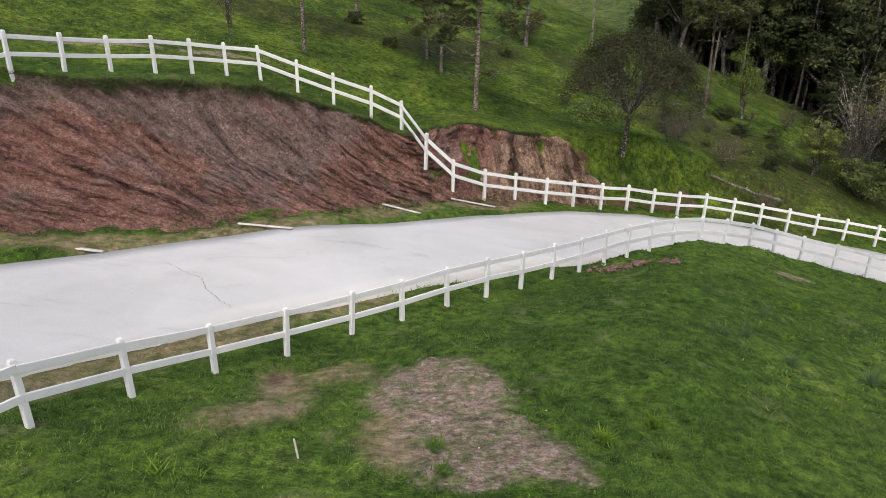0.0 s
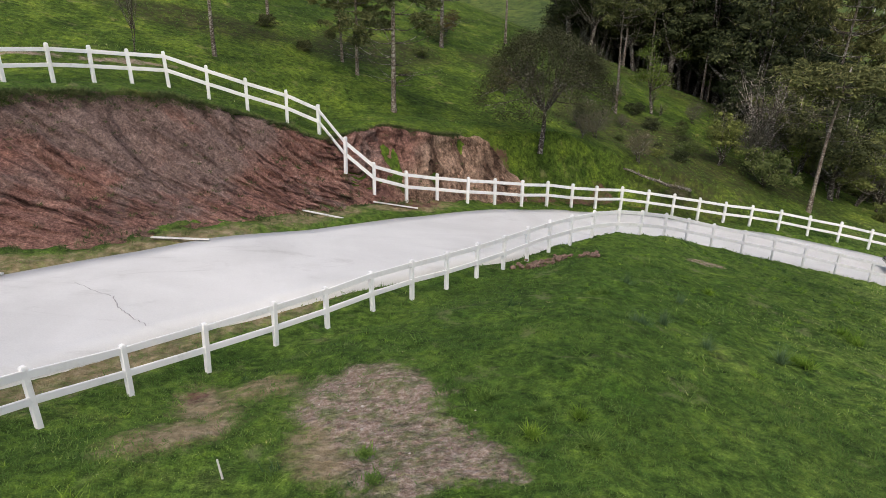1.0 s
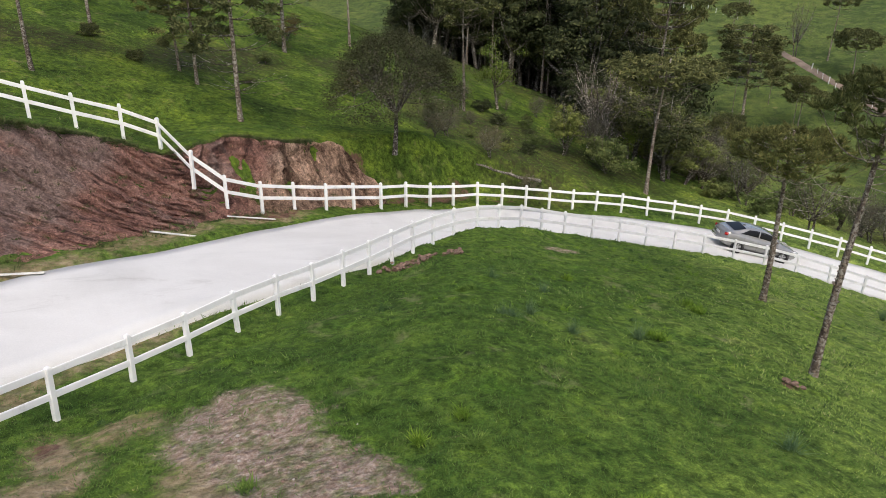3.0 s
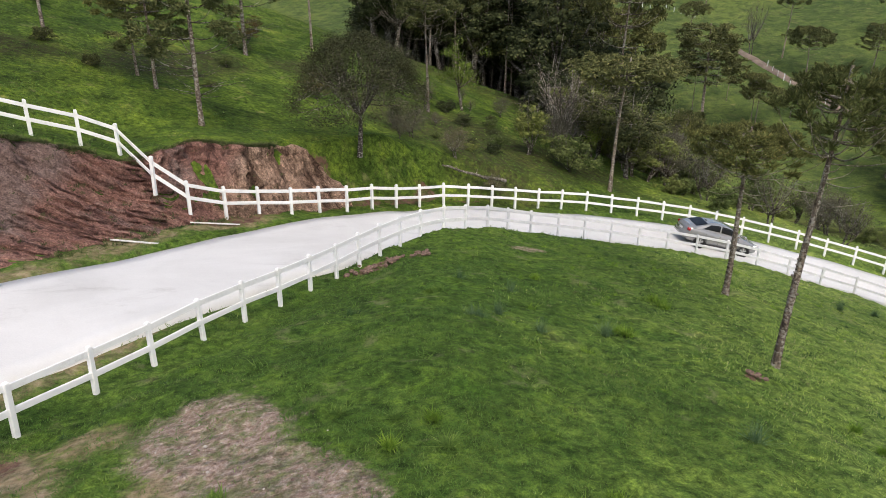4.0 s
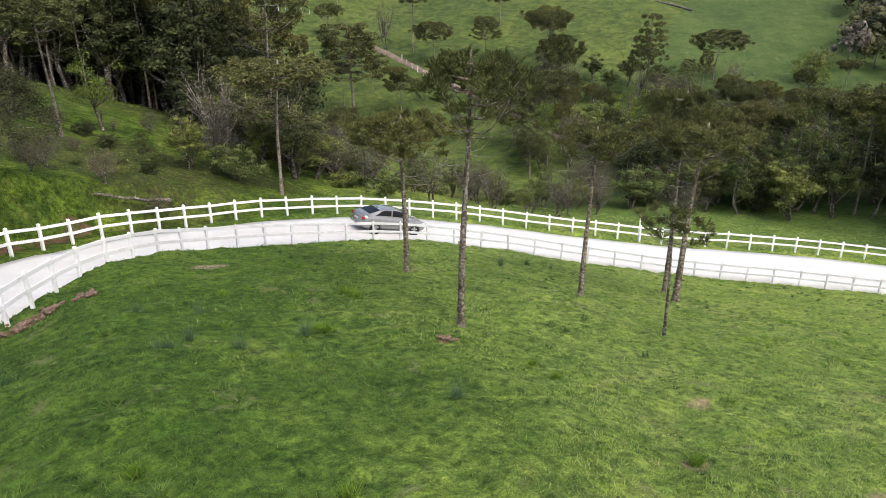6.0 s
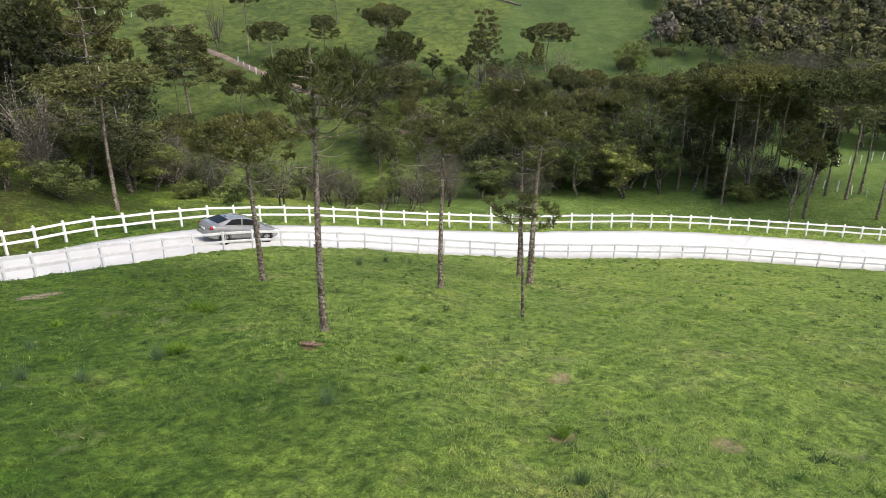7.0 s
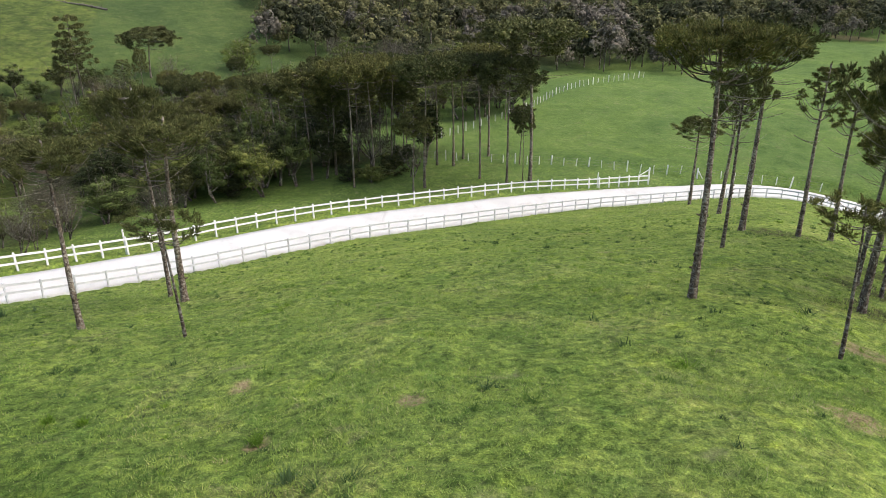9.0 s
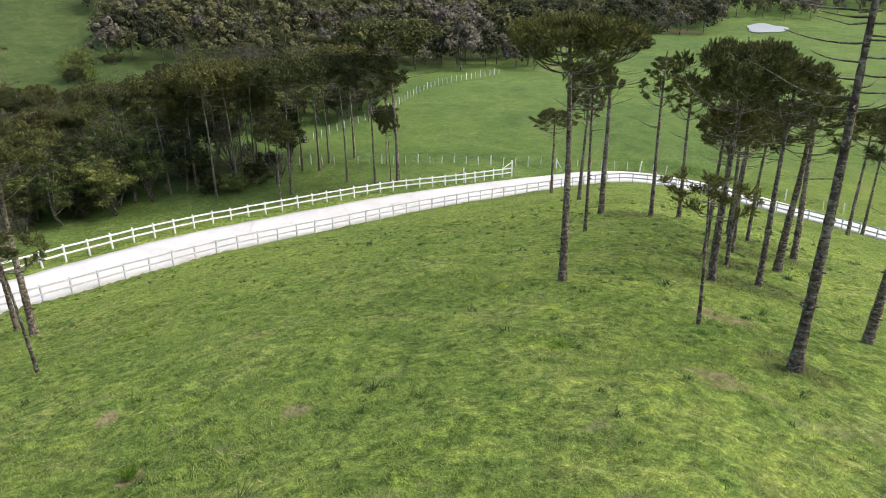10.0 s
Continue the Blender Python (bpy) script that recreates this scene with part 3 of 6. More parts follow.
def build_ground():
    az = np.concatenate([np.arange(-180, -50, 4.0), np.arange(-50, 145, 0.36), np.arange(145, 180, 4.0)])
    rad = np.concatenate([[0.01, 0.5], np.arange(1.0, 6, 0.6), np.arange(6, 31, 0.15), np.arange(31, 90, 0.36), 90 * np.exp(np.arange(0, 3.75, 0.035))])
    a, r = np.meshgrid(np.radians(az), rad, indexing="ij")
    x, y = (r * np.sin(a)).ravel(), (r * np.cos(a)).ravel()
    z = land(x, y, 0.22)
    d = r.ravel()
    # tussocks and hollows, not on the road
    s_near = np.abs(z - land(x, y))
    quiet = np.exp(-s_near * 40)
    z = z + quiet * turf(x, y) * smooth(1500, 200, d)
    z = z + smooth(120, 260, d) * 1.2 * wobble(x, y, 35, 3.0) * (1 - np.exp(-((x - 215) ** 2 + (y + 168) ** 2) / 45 ** 2))
    n = len(az)
    faces = grid_faces(n, len(rad), False)
    last = np.arange(len(rad) - 1)
    seam = np.stack([(n - 1) * len(rad) + last, last, last + 1, (n - 1) * len(rad) + last + 1], -1)
    verts = np.stack([x, y, z + Z0], -1)
    me = sheet("ground", verts, np.concatenate([faces, seam])[:, ::-1], M_GROUND)
    for name, rows in (("bare", PATCHES), ("dry", DRY_PATCHES), ("red", RED_PATCHES), ("litter", LITTER)):
        me.attributes.new(name, "FLOAT", "POINT").data.foreach_set("value", spread(x, y, rows).astype(np.float32))
    tagged(new("ground", me), "uneven green pasture over knoll, valley and hills", "ground", kind="structure")


build_ground()


# ---- the road ----
def build_road():
    s = np.arange(S_OF(-75), S_OF(160), 0.5)
    saz = np.interp(s, LS, LAZ)
    ne, fe = np.interp(saz, OFF_AZ, NEAR_E), np.interp(saz, OFF_AZ, FAR_E)
    ne = ne + 0.05 * wobble(s, s * 0, 1.5, 1.0)
    fe = fe + 0.06 * wobble(s, s * 0, 1.7, 4.0)
    rows = []
    cross = np.linspace(0, 1, 9)
    for c in np.concatenate([[-1], cross, [2]]):
        t = np.clip(c, 0, 1)
        x, y, z, _, _ = at_line(s, ne + (fe - ne) * t)
        z = z + (0.035 - 0.05 * (t - 0.5) ** 2 * 4 + 0.01 * wobble(x, y, 3.0, 7.0)) + (-0.4 if c in (-1, 2) else 0)
        rows.append(np.stack([x, y, z + Z0], -1))
    v = np.stack(rows, 1).reshape(-1, 3)
    me = sheet("road", v, grid_faces(len(s), len(rows))[:, ::-1], M_CONCRETE)
    tagged(new("road", me), "pale concrete lane curving downhill between white fences", "road", kind="structure")


build_road()


CLIFF_END = 24.3


def build_bank():
    """The cut earth bank beside the road, with rills and a ragged upper edge."""
    s = np.arange(S_OF(-58), S_OF(26.5), 0.06)
    v = np.linspace(-0.12, 1.1, 70)
    saz = np.interp(s, LS, LAZ)
    foot = np.interp(saz, OFF_AZ, BANK_E)
    x0, y0, z0, tx, ty = at_line(s, foot)
    wide = np.interp(saz, OFF_AZ, BANK_W)
    rise = far_land(x0 - ty * wide, y0 + tx * wide) - z0
    S, V = np.meshgrid(s, v, indexing="ij")
    F, Wd = foot[:, None] + 0 * V, wide[:, None] + 0 * V
    off = F + Wd * V
    X, Y, Zr, TX, TY = at_line(S.ravel(), off.ravel())
    zz = land(X, Y)
    V1, S1 = V.ravel(), S.ravel()
    upright = smooth(S_OF(16.8), S_OF(18.2), S1)
    skew, skew2 = S1 + V1 * 3.4 * (1 - upright), S1 + V1 * 5.0 * (1 - upright)
    rill = -np.abs(wobble(skew, V1 * 0.7, 0.55, 1.0)) * 0.26 - np.abs(wobble(skew, V1 * 1.2, 1.4, 4.0)) * 0.30 + wobble(S1, V1 * 3, 2.6, 6.0) * 0.25 + 0.2
    rill = rill + wobble(skew2, V1 * 0.8, 0.22, 9.0) * 0.08 + wobble(S1, V1 * 8.0, 0.3, 12.0) * 0.05
    rill = rill - np.abs(wobble(skew2, V1 * 1.0, 0.30, 15.0)) * 0.20 + wobble(skew2, V1 * 2.0, 0.13, 18.0) * 0.08 - np.abs(wobble(skew, V1 * 1.0, 0.45, 25.0)) * 0.20 + np.abs(wobble(S1, V1 * 2.0, 1.9, 21.0)) * 0.30
    rill = rill + upright * (0.30 * np.exp(-((V1 - 0.98) / 0.06) ** 2) + 0.16 - 0.30 * np.abs(wobble(S1, V1 * 0.35, 0.32, 41.0)) - 0.14 * np.abs(wobble(S1, V1 * 0.5, 0.14, 44.0)))
    body = np.clip(np.minimum(V1 + 0.1, 1.12 - V1) * 5, 0, 1)
    push = body * (rill - 0.05) * np.clip(np.repeat(rise, len(v)) / 2.5, 0.2, 1)
    X, Y = X + TY * push, Y - TX * push
    zz = zz + 0.05 * body * wobble(S1 * 2, V1 * 9, 0.5, 2.0) + 0.07 * wobble(S1, 0 * S1, 0.5, 3.0) * smooth(0.8, 1.0, V1) - 0.12 * smooth(1.02, 1.1, V1) - 0.15 * smooth(-0.02, -0.12, V1)
    fade = np.repeat(smooth(0.3, 1.2, rise), len(v)) * smooth(S_OF(CLIFF_END + 1.8), S_OF(CLIFF_END), S1 + 0.5 * V1 ** 2 + 0.15 * wobble(S1, V1 * 3, 0.6, 31.0))
    zz = zz - (1 - fade) * 1.5
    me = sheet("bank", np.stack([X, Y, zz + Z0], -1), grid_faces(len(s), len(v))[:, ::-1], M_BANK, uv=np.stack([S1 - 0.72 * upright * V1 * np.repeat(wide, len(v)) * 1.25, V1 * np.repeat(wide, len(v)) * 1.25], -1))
    tagged(new("earth_bank", me), "eroded red-brown earth bank cut into the hillside", "earth bank", kind="structure")


build_bank()


# ---- the white fences ----
def post_mesh(h, w, name):
    """A square post with a chamfered head, its foot 0.3 m in the ground."""
    bm = bmesh.new()
    k = w / 2
    rings = [(-0.3, k), (h - 0.06, k), (h - 0.02, k * 0.86), (h, k * 0.55)]
    loops = [[bm.verts.new((sx * r, sy * r, z)) for sx, sy in ((-1, -1), (1, -1), (1, 1), (-1, 1))] for z, r in rings]
    for a, b in zip(loops, loops[1:]):
        for i in range(4):
            bm.faces.new((a[i], a[(i + 1) % 4], b[(i + 1) % 4], b[i]))
    bm.faces.new(loops[-1])
    bm.faces.new(loops[0][::-1])
    bmesh.ops.bevel(bm, geom=[e for e in bm.edges if abs(e.verts[0].co.z - e.verts[1].co.z) > 0.3], offset=0.008, segments=1, affect="EDGES")
    return from_bm(name, bm, M_WHITE)


def rail_mesh():
    """A board 1 m long along x, 0.045 thick and 0.14 high, edges rounded."""
    bm = bmesh.new()
    bmesh.ops.create_cube(bm, size=1.0, matrix=Matrix.Diagonal((1.0, 0.04, 0.135, 1)))
    bmesh.ops.bevel(bm, geom=[e for e in bm.edges if abs(e.verts[0].co.x - e.verts[1].co.x) > 0.5], offset=0.008, segments=1, affect="EDGES")
    return from_bm("rail", bm, M_WHITE)


POST = post_mesh(1.10, 0.10, "post")
POST_OUT = post_mesh(1.22, 0.12, "post_outer")
RAIL = rail_mesh()
# same post and board in a greyer white, for the lower run
POST_GREY, RAIL_GREY = POST.copy(), RAIL.copy()
for me in (POST_GREY, RAIL_GREY):
    me.materials.clear()
    me.materials.append(M_GREY_WHITE)


def build_fence(name, label, places, post, height, levels=(0.43, 0.84), skip_posts=(), rail=None):
    """places: rows of x, y, z of the posts' feet, in order. Each post and each board is a part."""
    fence = tagged(new(name), label, "fence", group="white fences")
    rng = random.Random(len(places))
    tops = []
    for i, (x, y, z) in enumerate(places):
        j, k = places[max(i - 1, 0)], places[min(i + 1, len(places) - 1)]
        head = math.atan2(k[1] - j[1], k[0] - j[0])
        lean = Euler((rng.gauss(0, 0.014), rng.gauss(0, 0.014), head + rng.gauss(0, 0.03)))
        sink = rng.uniform(-0.035, 0.03)
        if i not in skip_posts:
            part("post", post, fence, "", Matrix.LocRotScale((x, y, z + sink), lean, None))
        tops.append(Vector((x, y, z + sink * 0.4)))
    for a, b in zip(tops, tops[1:]):
        for level in levels:
            p = a + Vector((0, 0, level * height + rng.gauss(0, 0.008)))
            q = b + Vector((0, 0, level * height + rng.gauss(0, 0.008)))
            d = q - p
            side = Vector((d.y, -d.x, 0)).normalized() * 0.02
            m = Matrix.Translation((p + q) / 2 + side) @ d.to_track_quat("X", "Z").to_matrix().to_4x4() @ Matrix.Diagonal((d.length, 1, 1, 1))
            part("rail", rail or RAIL, fence, "", m)
    return fence


def along_curve(x, y, index, way):
    """Posts on the curve (x, y), the n-th at the way given by the table index -> way."""
    s = np.concatenate([[0], np.cumsum(np.hypot(np.diff(x), np.diff(y)))])
    w = np.interp(np.arange(index[0], index[-1] + 1), index, way)
    px, py = np.interp(w, s, x), np.interp(w, s, y)
    return [(a, b, c + Z0) for a, b, c in zip(px, py, land(px, py))]


INNER_POSTS = (along_curve(LINE[:, 0], LINE[:, 1], (-12, 0, 4, 14, 19, 31, 44, 52, 64, 100), (15, 36, 42.5, 56.5, 64.3, 85.5, 108.5, 123, 141.75, 199)))
build_fence("inner_fence", "white two-board post fence along the near side of the lane", INNER_POSTS[:29], POST, 1.15)
build_fence("lower_fence", "grey-white two-board post fence along the curving lane", INNER_POSTS[28:], POST_GREY, 1.15, rail=RAIL_GREY, skip_posts=(0,))
off_out = np.interp(LAZ, OFF_AZ, FENCE_E)
OUT_POSTS = along_curve(LINE[:, 0] + NRM[:, 0] * off_out, LINE[:, 1] + NRM[:, 1] * off_out, (0, 3, 14, 25, 29, 35, 47, 58, 59, 65), (59.46, 63.65, 81.24, 99.77, 106.63, 116.56, 137.44, 155.1, 156.5, 164.24))
for i, (x, y) in enumerate(((0.56, 27.42), (1.92, 28.04), (3.28, 28.56), (4.65, 28.75))):
    OUT_POSTS[i] = (x, y, ground(x, y))
# along the top of the bank, then down its end to the lane
up_az = np.array([-50, -46, -42, -38.5, -34.8, -31.2, -27.9, -24.9, -21.9, -19.3, -16.8, -14.3, -11.5, -8.7, -5.7, -3.2])
up_d = np.interp(up_az, UP_AZ, UP_D)
UP_POSTS = [(x, y, ground(x, y)) for x, y in zip(up_d * np.sin(np.radians(up_az)), up_d * np.cos(np.radians(up_az)))]
STEPS = [(-0.56, 27.3, ground(-0.56, 27.3) + 0.32)]
build_fence("outer_fence", "white two-board post fence along bank top and lane edge", UP_POSTS + STEPS + OUT_POSTS, POST_OUT, 1.22)


# ---- trees ----
M_BARK = mat_bark("pine_bark", (0.066, 0.054, 0.046), (0.31, 0.262, 0.222))
M_BARK_GREY = mat_bark("grey_bark", (0.040, 0.035, 0.031), (0.13, 0.118, 0.103))
M_TWIG = mat_bark("twig_bark", (0.10, 0.088, 0.076), (0.32, 0.29, 0.25))
M_NEEDLE = mat_leaf("pine_needles", [(0.0, (0.060, 0.073, 0.028)), (0.5, (0.112, 0.127, 0.046)), (0.88, (0.178, 0.188, 0.070)), (1.0, (0.235, 0.21, 0.09))], 0.22)
M_NEEDLE_FAR = mat_leaf("far_pine_needles", [(0.0, (0.056, 0.068, 0.028)), (0.5, (0.104, 0.117, 0.047)), (0.85, (0.158, 0.168, 0.068)), (1.0, (0.205, 0.195, 0.088))], 0.3)
M_LEAF_DARK = mat_leaf("dark_leaves", [(0.0, (0.024, 0.032, 0.016)), (0.6, (0.050, 0.061, 0.027)), (1.0, (0.094, 0.105, 0.046))], 0.35)
M_LEAF_ROUND = mat_leaf("dull_leaves", [(0.0, (0.030, 0.034, 0.016)), (0.6, (0.048, 0.053, 0.024)), (1.0, (0.078, 0.084, 0.040))], 0.1)
M_LEAF_OLIVE = mat_leaf("olive_leaves", [(0.0, (0.068, 0.090, 0.032)), (0.6, (0.122, 0.152, 0.052)), (1.0, (0.180, 0.210, 0.078))], 0.35)
M_LEAF_LIGHT = mat_leaf("light_leaves", [(0.0, (0.060, 0.095, 0.020)), (0.6, (0.115, 0.165, 0.035)), (1.0, (0.19, 0.23, 0.06))], 0.2)
M_LEAF_GREY = mat_leaf("grey_leaves", [(0.0, (0.075, 0.074, 0.053)), (0.6, (0.112, 0.107, 0.079)), (1.0, (0.155, 0.146, 0.111))], 0.3)
M_LEAF_RUST = mat_leaf("rusty_leaves", [(0.0, (0.055, 0.035, 0.018)), (0.6, (0.11, 0.075, 0.035)), (1.0, (0.17, 0.13, 0.06))], 0.25)


M_FAR_DARK = mat_leaf("far_dark_leaves", [(0.0, (0.042, 0.048, 0.028)), (1.0, (0.100, 0.110, 0.060))], 0, 0.7, 0.16, 0.4, 1.6)
M_FAR_OLIVE = mat_leaf("far_olive_leaves", [(0.0, (0.104, 0.110, 0.052)), (1.0, (0.225, 0.225, 0.105))], 0, 0.7, 0.16, 0.35, 1.6)
M_FAR_GREY = mat_leaf("far_grey_leaves", [(0.0, (0.118, 0.110, 0.088)), (1.0, (0.25, 0.23, 0.19))], 0, 0.7, 0.16, 0.35, 1.6)


def tube(points, radii, sides):
    """Vertices and quads of a tube along points."""
    p = np.asarray(points, float)
    n = len(p)
    t = np.gradient(p, axis=0)
    t /= np.linalg.norm(t, axis=1)[:, None] + 1e-9
    ref = np.where(np.abs(t[:, 2:3]) > 0.9, np.array([[1.0, 0, 0]]), np.array([[0, 0, 1.0]]))
    a = np.cross(t, ref)
    a /= np.linalg.norm(a, axis=1)[:, None] + 1e-9
    b = np.cross(t, a)
    ang = np.linspace(0, 2 * np.pi, sides, endpoint=False)
    v = p[:, None] + np.asarray(radii)[:, None, None] * (a[:, None] * np.cos(ang)[None, :, None] + b[:, None] * np.sin(ang)[None, :, None])
    return v.reshape(-1, 3), grid_faces(n, sides, True)


def join(pieces):
    vs, fs, k = [], [], 0
    for v, f in pieces:
        vs.append(v)
        fs.append(np.asarray(f) + k)
        k += len(v)
    return np.concatenate(vs), np.concatenate(fs)


def strew(template, tris, places, axes, sizes, rng, facing=None, loose=0.35):
    """Copies of a small template along given axes, each turned by chance about its own, or with its flat side to a given direction."""
    n = len(places)
    if facing is not None:
        axes = axes - 0.85 * facing * (axes * facing).sum(1)[:, None] / ((facing ** 2).sum(1)[:, None] + 1e-9)
    z = axes / (np.linalg.norm(axes, axis=1)[:, None] + 1e-9)
    r = rng.normal(size=(n, 3)) if facing is None else facing + rng.normal(0, loose, (n, 3))
    x = np.cross(z, r)
    x /= np.linalg.norm(x, axis=1)[:, None] + 1e-9
    y = np.cross(z, x)
    m = np.stack([x, y, z], -1) * np.asarray(sizes)[:, None, None]
    v = np.einsum("nij,kj->nki", m, template) + places[:, None]
    f = tris[None] + (np.arange(n) * len(template))[:, None, None]
    return v.reshape(-1, 3), f.reshape(-1, 3)


def brush(rings, per, reach, broad, seed):
    """A bristly shoot 1 m long along z: narrow stiff leaves all round."""
    rng = np.random.default_rng(seed)
    v, f = [], []
    for i in range(rings):
        z = 0.02 + 0.9 * i / rings
        for j in range(per):
            a = 2 * np.pi * (j + 0.5 * (i % 2)) / per + rng.uniform(-0.25, 0.25)
            o = np.array([np.cos(a), np.sin(a), 0])
            s = np.array([-np.sin(a), np.cos(a), 0])
            k = reach * rng.uniform(0.75, 1.2) * (1.15 - 0.5 * z)
            tip = o * k * 0.75 + np.array([0, 0, z + k * 0.85])
            base = np.array([0, 0, z])
            n = len(v)
            v += [base - s * broad, base + s * broad, tip]
            f.append((n, n + 1, n + 2))
    return np.array(v), np.array(f)


BRUSH = brush(5, 6, 0.30, 0.055, 3)
BRUSH_SMALL = brush(3, 5, 0.42, 0.095, 5)


LEAF = np.array([(0, 0, 0), (0.30, 0.10, 0.45), (0, 0, 1.0), (-0.30, -0.08, 0.5)])
LEAF_T = np.array([(0, 1, 2), (0, 2, 3)])


def lobe_shape():
    """A small closed lump of foliage, 1 m in radius."""
    bm = bmesh.new()
    bmesh.ops.create_icosphere(bm, subdivisions=1, radius=1.0)
    v = np.array([x.co[:] for x in bm.verts])
    f = np.array([[x.index for x in face.verts] for face in bm.faces])
    bm.free()
    return v, f


LOBE, LOBE_T = lobe_shape()


def lobes(places, sizes, squash, rng):
    """Uneven lumps of close foliage at places."""
    n = len(places)
    v = LOBE[None] * (1 + rng.normal(0, 0.13, (n, len(LOBE), 1))) * np.asarray(sizes)[:, None, None] * np.array([1, 1, squash]) + places[:, None]
    return v.reshape(-1, 3), (LOBE_T[None] + (np.arange(n) * len(LOBE))[:, None, None]).reshape(-1, 3)


def araucaria(seed, h, r, first=0.62, whorls=6, arms=8, cup=0.6, girth=0.0145, shoots=8, small=False, bare=0.0, lean=0.02, tight=0.62, top=0.5, dead=0):
    """Trunk, limbs and crown of a parana pine: whorls of long arms that curve up at the end and carry bristly shoots."""
    rng = np.random.default_rng(seed)
    n = 14 if small else 44
    tz = np.linspace(0, 1, n)
    bend = rng.normal(0, lean, 2)
    cx = bend[0] * h * tz ** 1.6 + 0.008 * h * np.sin(tz * 5 + seed) * tz
    cy = bend[1] * h * tz ** 1.6 + 0.007 * h * np.sin(tz * 4 + 2 * seed) * tz
    rad = girth * h * (1 - 0.68 * tz) * (1 + 0.35 * np.exp(-tz * 26)) * (1 + (0.03 if small else 0.055) * rng.normal(size=n))
    trunk = tube(np.stack([cx, cy, tz * h - 0.15 * (tz == 0)], -1), rad, 6 if small else 11)
    if not small:
        # stubs of fallen arms along the trunk
        stubs = [trunk]
        for k in range(14):
            c, a = rng.uniform(0.12, first), rng.uniform(0, 6.28)
            p = np.array([np.interp(c, tz, cx), np.interp(c, tz, cy), c * h])
            g = np.interp(c, tz, rad)
            o = np.array([np.cos(a), np.sin(a), 0.25])
            stubs.append(tube(np.stack([p, p + o * g * 1.0, p + o * g * rng.uniform(1.3, 2.0)]), np.array([0.4, 0.36, 0.16]) * g, 5))
        trunk = join(stubs)
    arms_out, places, axes, sizes, balls = [], [], [], [], []
    for w in range(whorls):
        u = w / max(whorls - 1, 1)
        z0 = h * (first + (0.955 - first) * u)
        reach = r * (1.0 - (1 - top) * u ** 1.5) * rng.uniform(0.92, 1.08)
        turn = rng.uniform(0, 6.28)
        ax, ay = np.interp(z0 / h, tz, cx), np.interp(z0 / h, tz, cy)
        for j in range(arms):
            if rng.random() < bare * (1 - u):
                continue
            a = turn + 2 * np.pi * j / arms + rng.normal(0, 0.18)
            L = reach * rng.uniform(0.72, 1.1)
            t = np.linspace(0, 1, 8)
            up = cup * (0.95 * h - z0) + 0.10 * L + rng.normal(0, 0.05 * L)
            rise = up * t ** 2.3 - 0.05 * L * np.sin(t * 3.0)
            pts = np.stack([ax + np.cos(a) * L * t, ay + np.sin(a) * L * t, z0 + rise], -1)
            pts[:, :2] += np.outer(t ** 2, rng.normal(0, 0.05 * L, 2))
            arms_out.append(tube(pts, np.linspace(0.030, 0.009, 8) * (0.3 + 0.075 * h), 4 if small else 5))
            out = np.array([np.cos(a), np.sin(a), 0])
            side = np.array([-np.sin(a), np.cos(a), 0])
            # side twigs near the end of the arm, each ending in a tuft of shoots
            ends = [pts[-1]]
            for twig in range(2):
                q = 1.0 - (1 - tight) * rng.uniform(0.15, 1.0)
                root = np.array([np.interp(q, t, pts[:, c]) for c in range(3)])
                end = root + side * rng.choice((-1, 1)) * L * rng.uniform(0.10, 0.26) + out * L * rng.uniform(0.0, 0.12) + np.array([0, 0, L * rng.uniform(0.02, 0.13)])
                arms_out.append(tube(np.stack([root, (root + end) / 2 - np.array([0, 0, 0.02 * L]), end]), np.array([0.010, 0.008, 0.006]) * (0.3 + 0.075 * h), 3))
                ends.append(end)
            for end in ends:
                # a rounded tuft: shoots fanning up and outwards from the twig's end over a dark heart of needles
                k = 40 if small else 44
                o = rng.normal(size=(k, 3))
                o /= np.linalg.norm(o, axis=1)[:, None]
                ball = (0.10 + 0.070 * r) if small else (0.03 + 0.062 * r)
                balls.append((end + o * np.array([1, 1, 0.7]) * ball * rng.uniform(0.5, 1.1, (k, 1)), o + np.array([0, 0, 0.6])))
                for b in range(max(3, int(round(shoots * (0.8 if small else 1.0) * rng.uniform(0.7, 1.3))))):
                    places.append(end + rng.normal(0, 0.03 * r, 3) * np.array([1, 1, 0.4]))
                    axes.append(out * rng.uniform(-0.75, 1.1) + side * rng.normal(0, 0.65) + np.array([0, 0, rng.uniform(-0.1, 1.15)]))
                    sizes.append(rng.uniform(0.7, 1.15) * (0.10 + 0.10 * r))
    for w in range(dead):
        # dry lower arms that have lost their needles
        z0 = h * (first - 0.02 - (0.13 if dead < 20 else 0.24) * rng.random())
        a, L = rng.uniform(0, 6.28), r * (rng.uniform(0.5, 1.1) if dead < 20 else rng.uniform(0.2, 0.75))
        ax, ay = np.interp(z0 / h, tz, cx), np.interp(z0 / h, tz, cy)
        t = np.linspace(0, 1, 7)
        pts = np.stack([ax + np.cos(a) * L * t + 0.05 * L * np.sin(t * 6 + w), ay + np.sin(a) * L * t + 0.05 * L * np.sin(t * 5 + 2 * w), z0 + (0.10 + 0.24 * rng.random()) * L * t ** 1.6 - 0.04 * L * np.sin(t * 3.0)], -1)
        arms_out.append(tube(pts, np.linspace(0.020, 0.006, 7) * (0.3 + 0.075 * h), 4))
    for b in range(10):
        places.append(np.array([cx[-1], cy[-1], h * rng.uniform(0.93, 0.985)]) + rng.normal(0, 0.06 * r, 3))
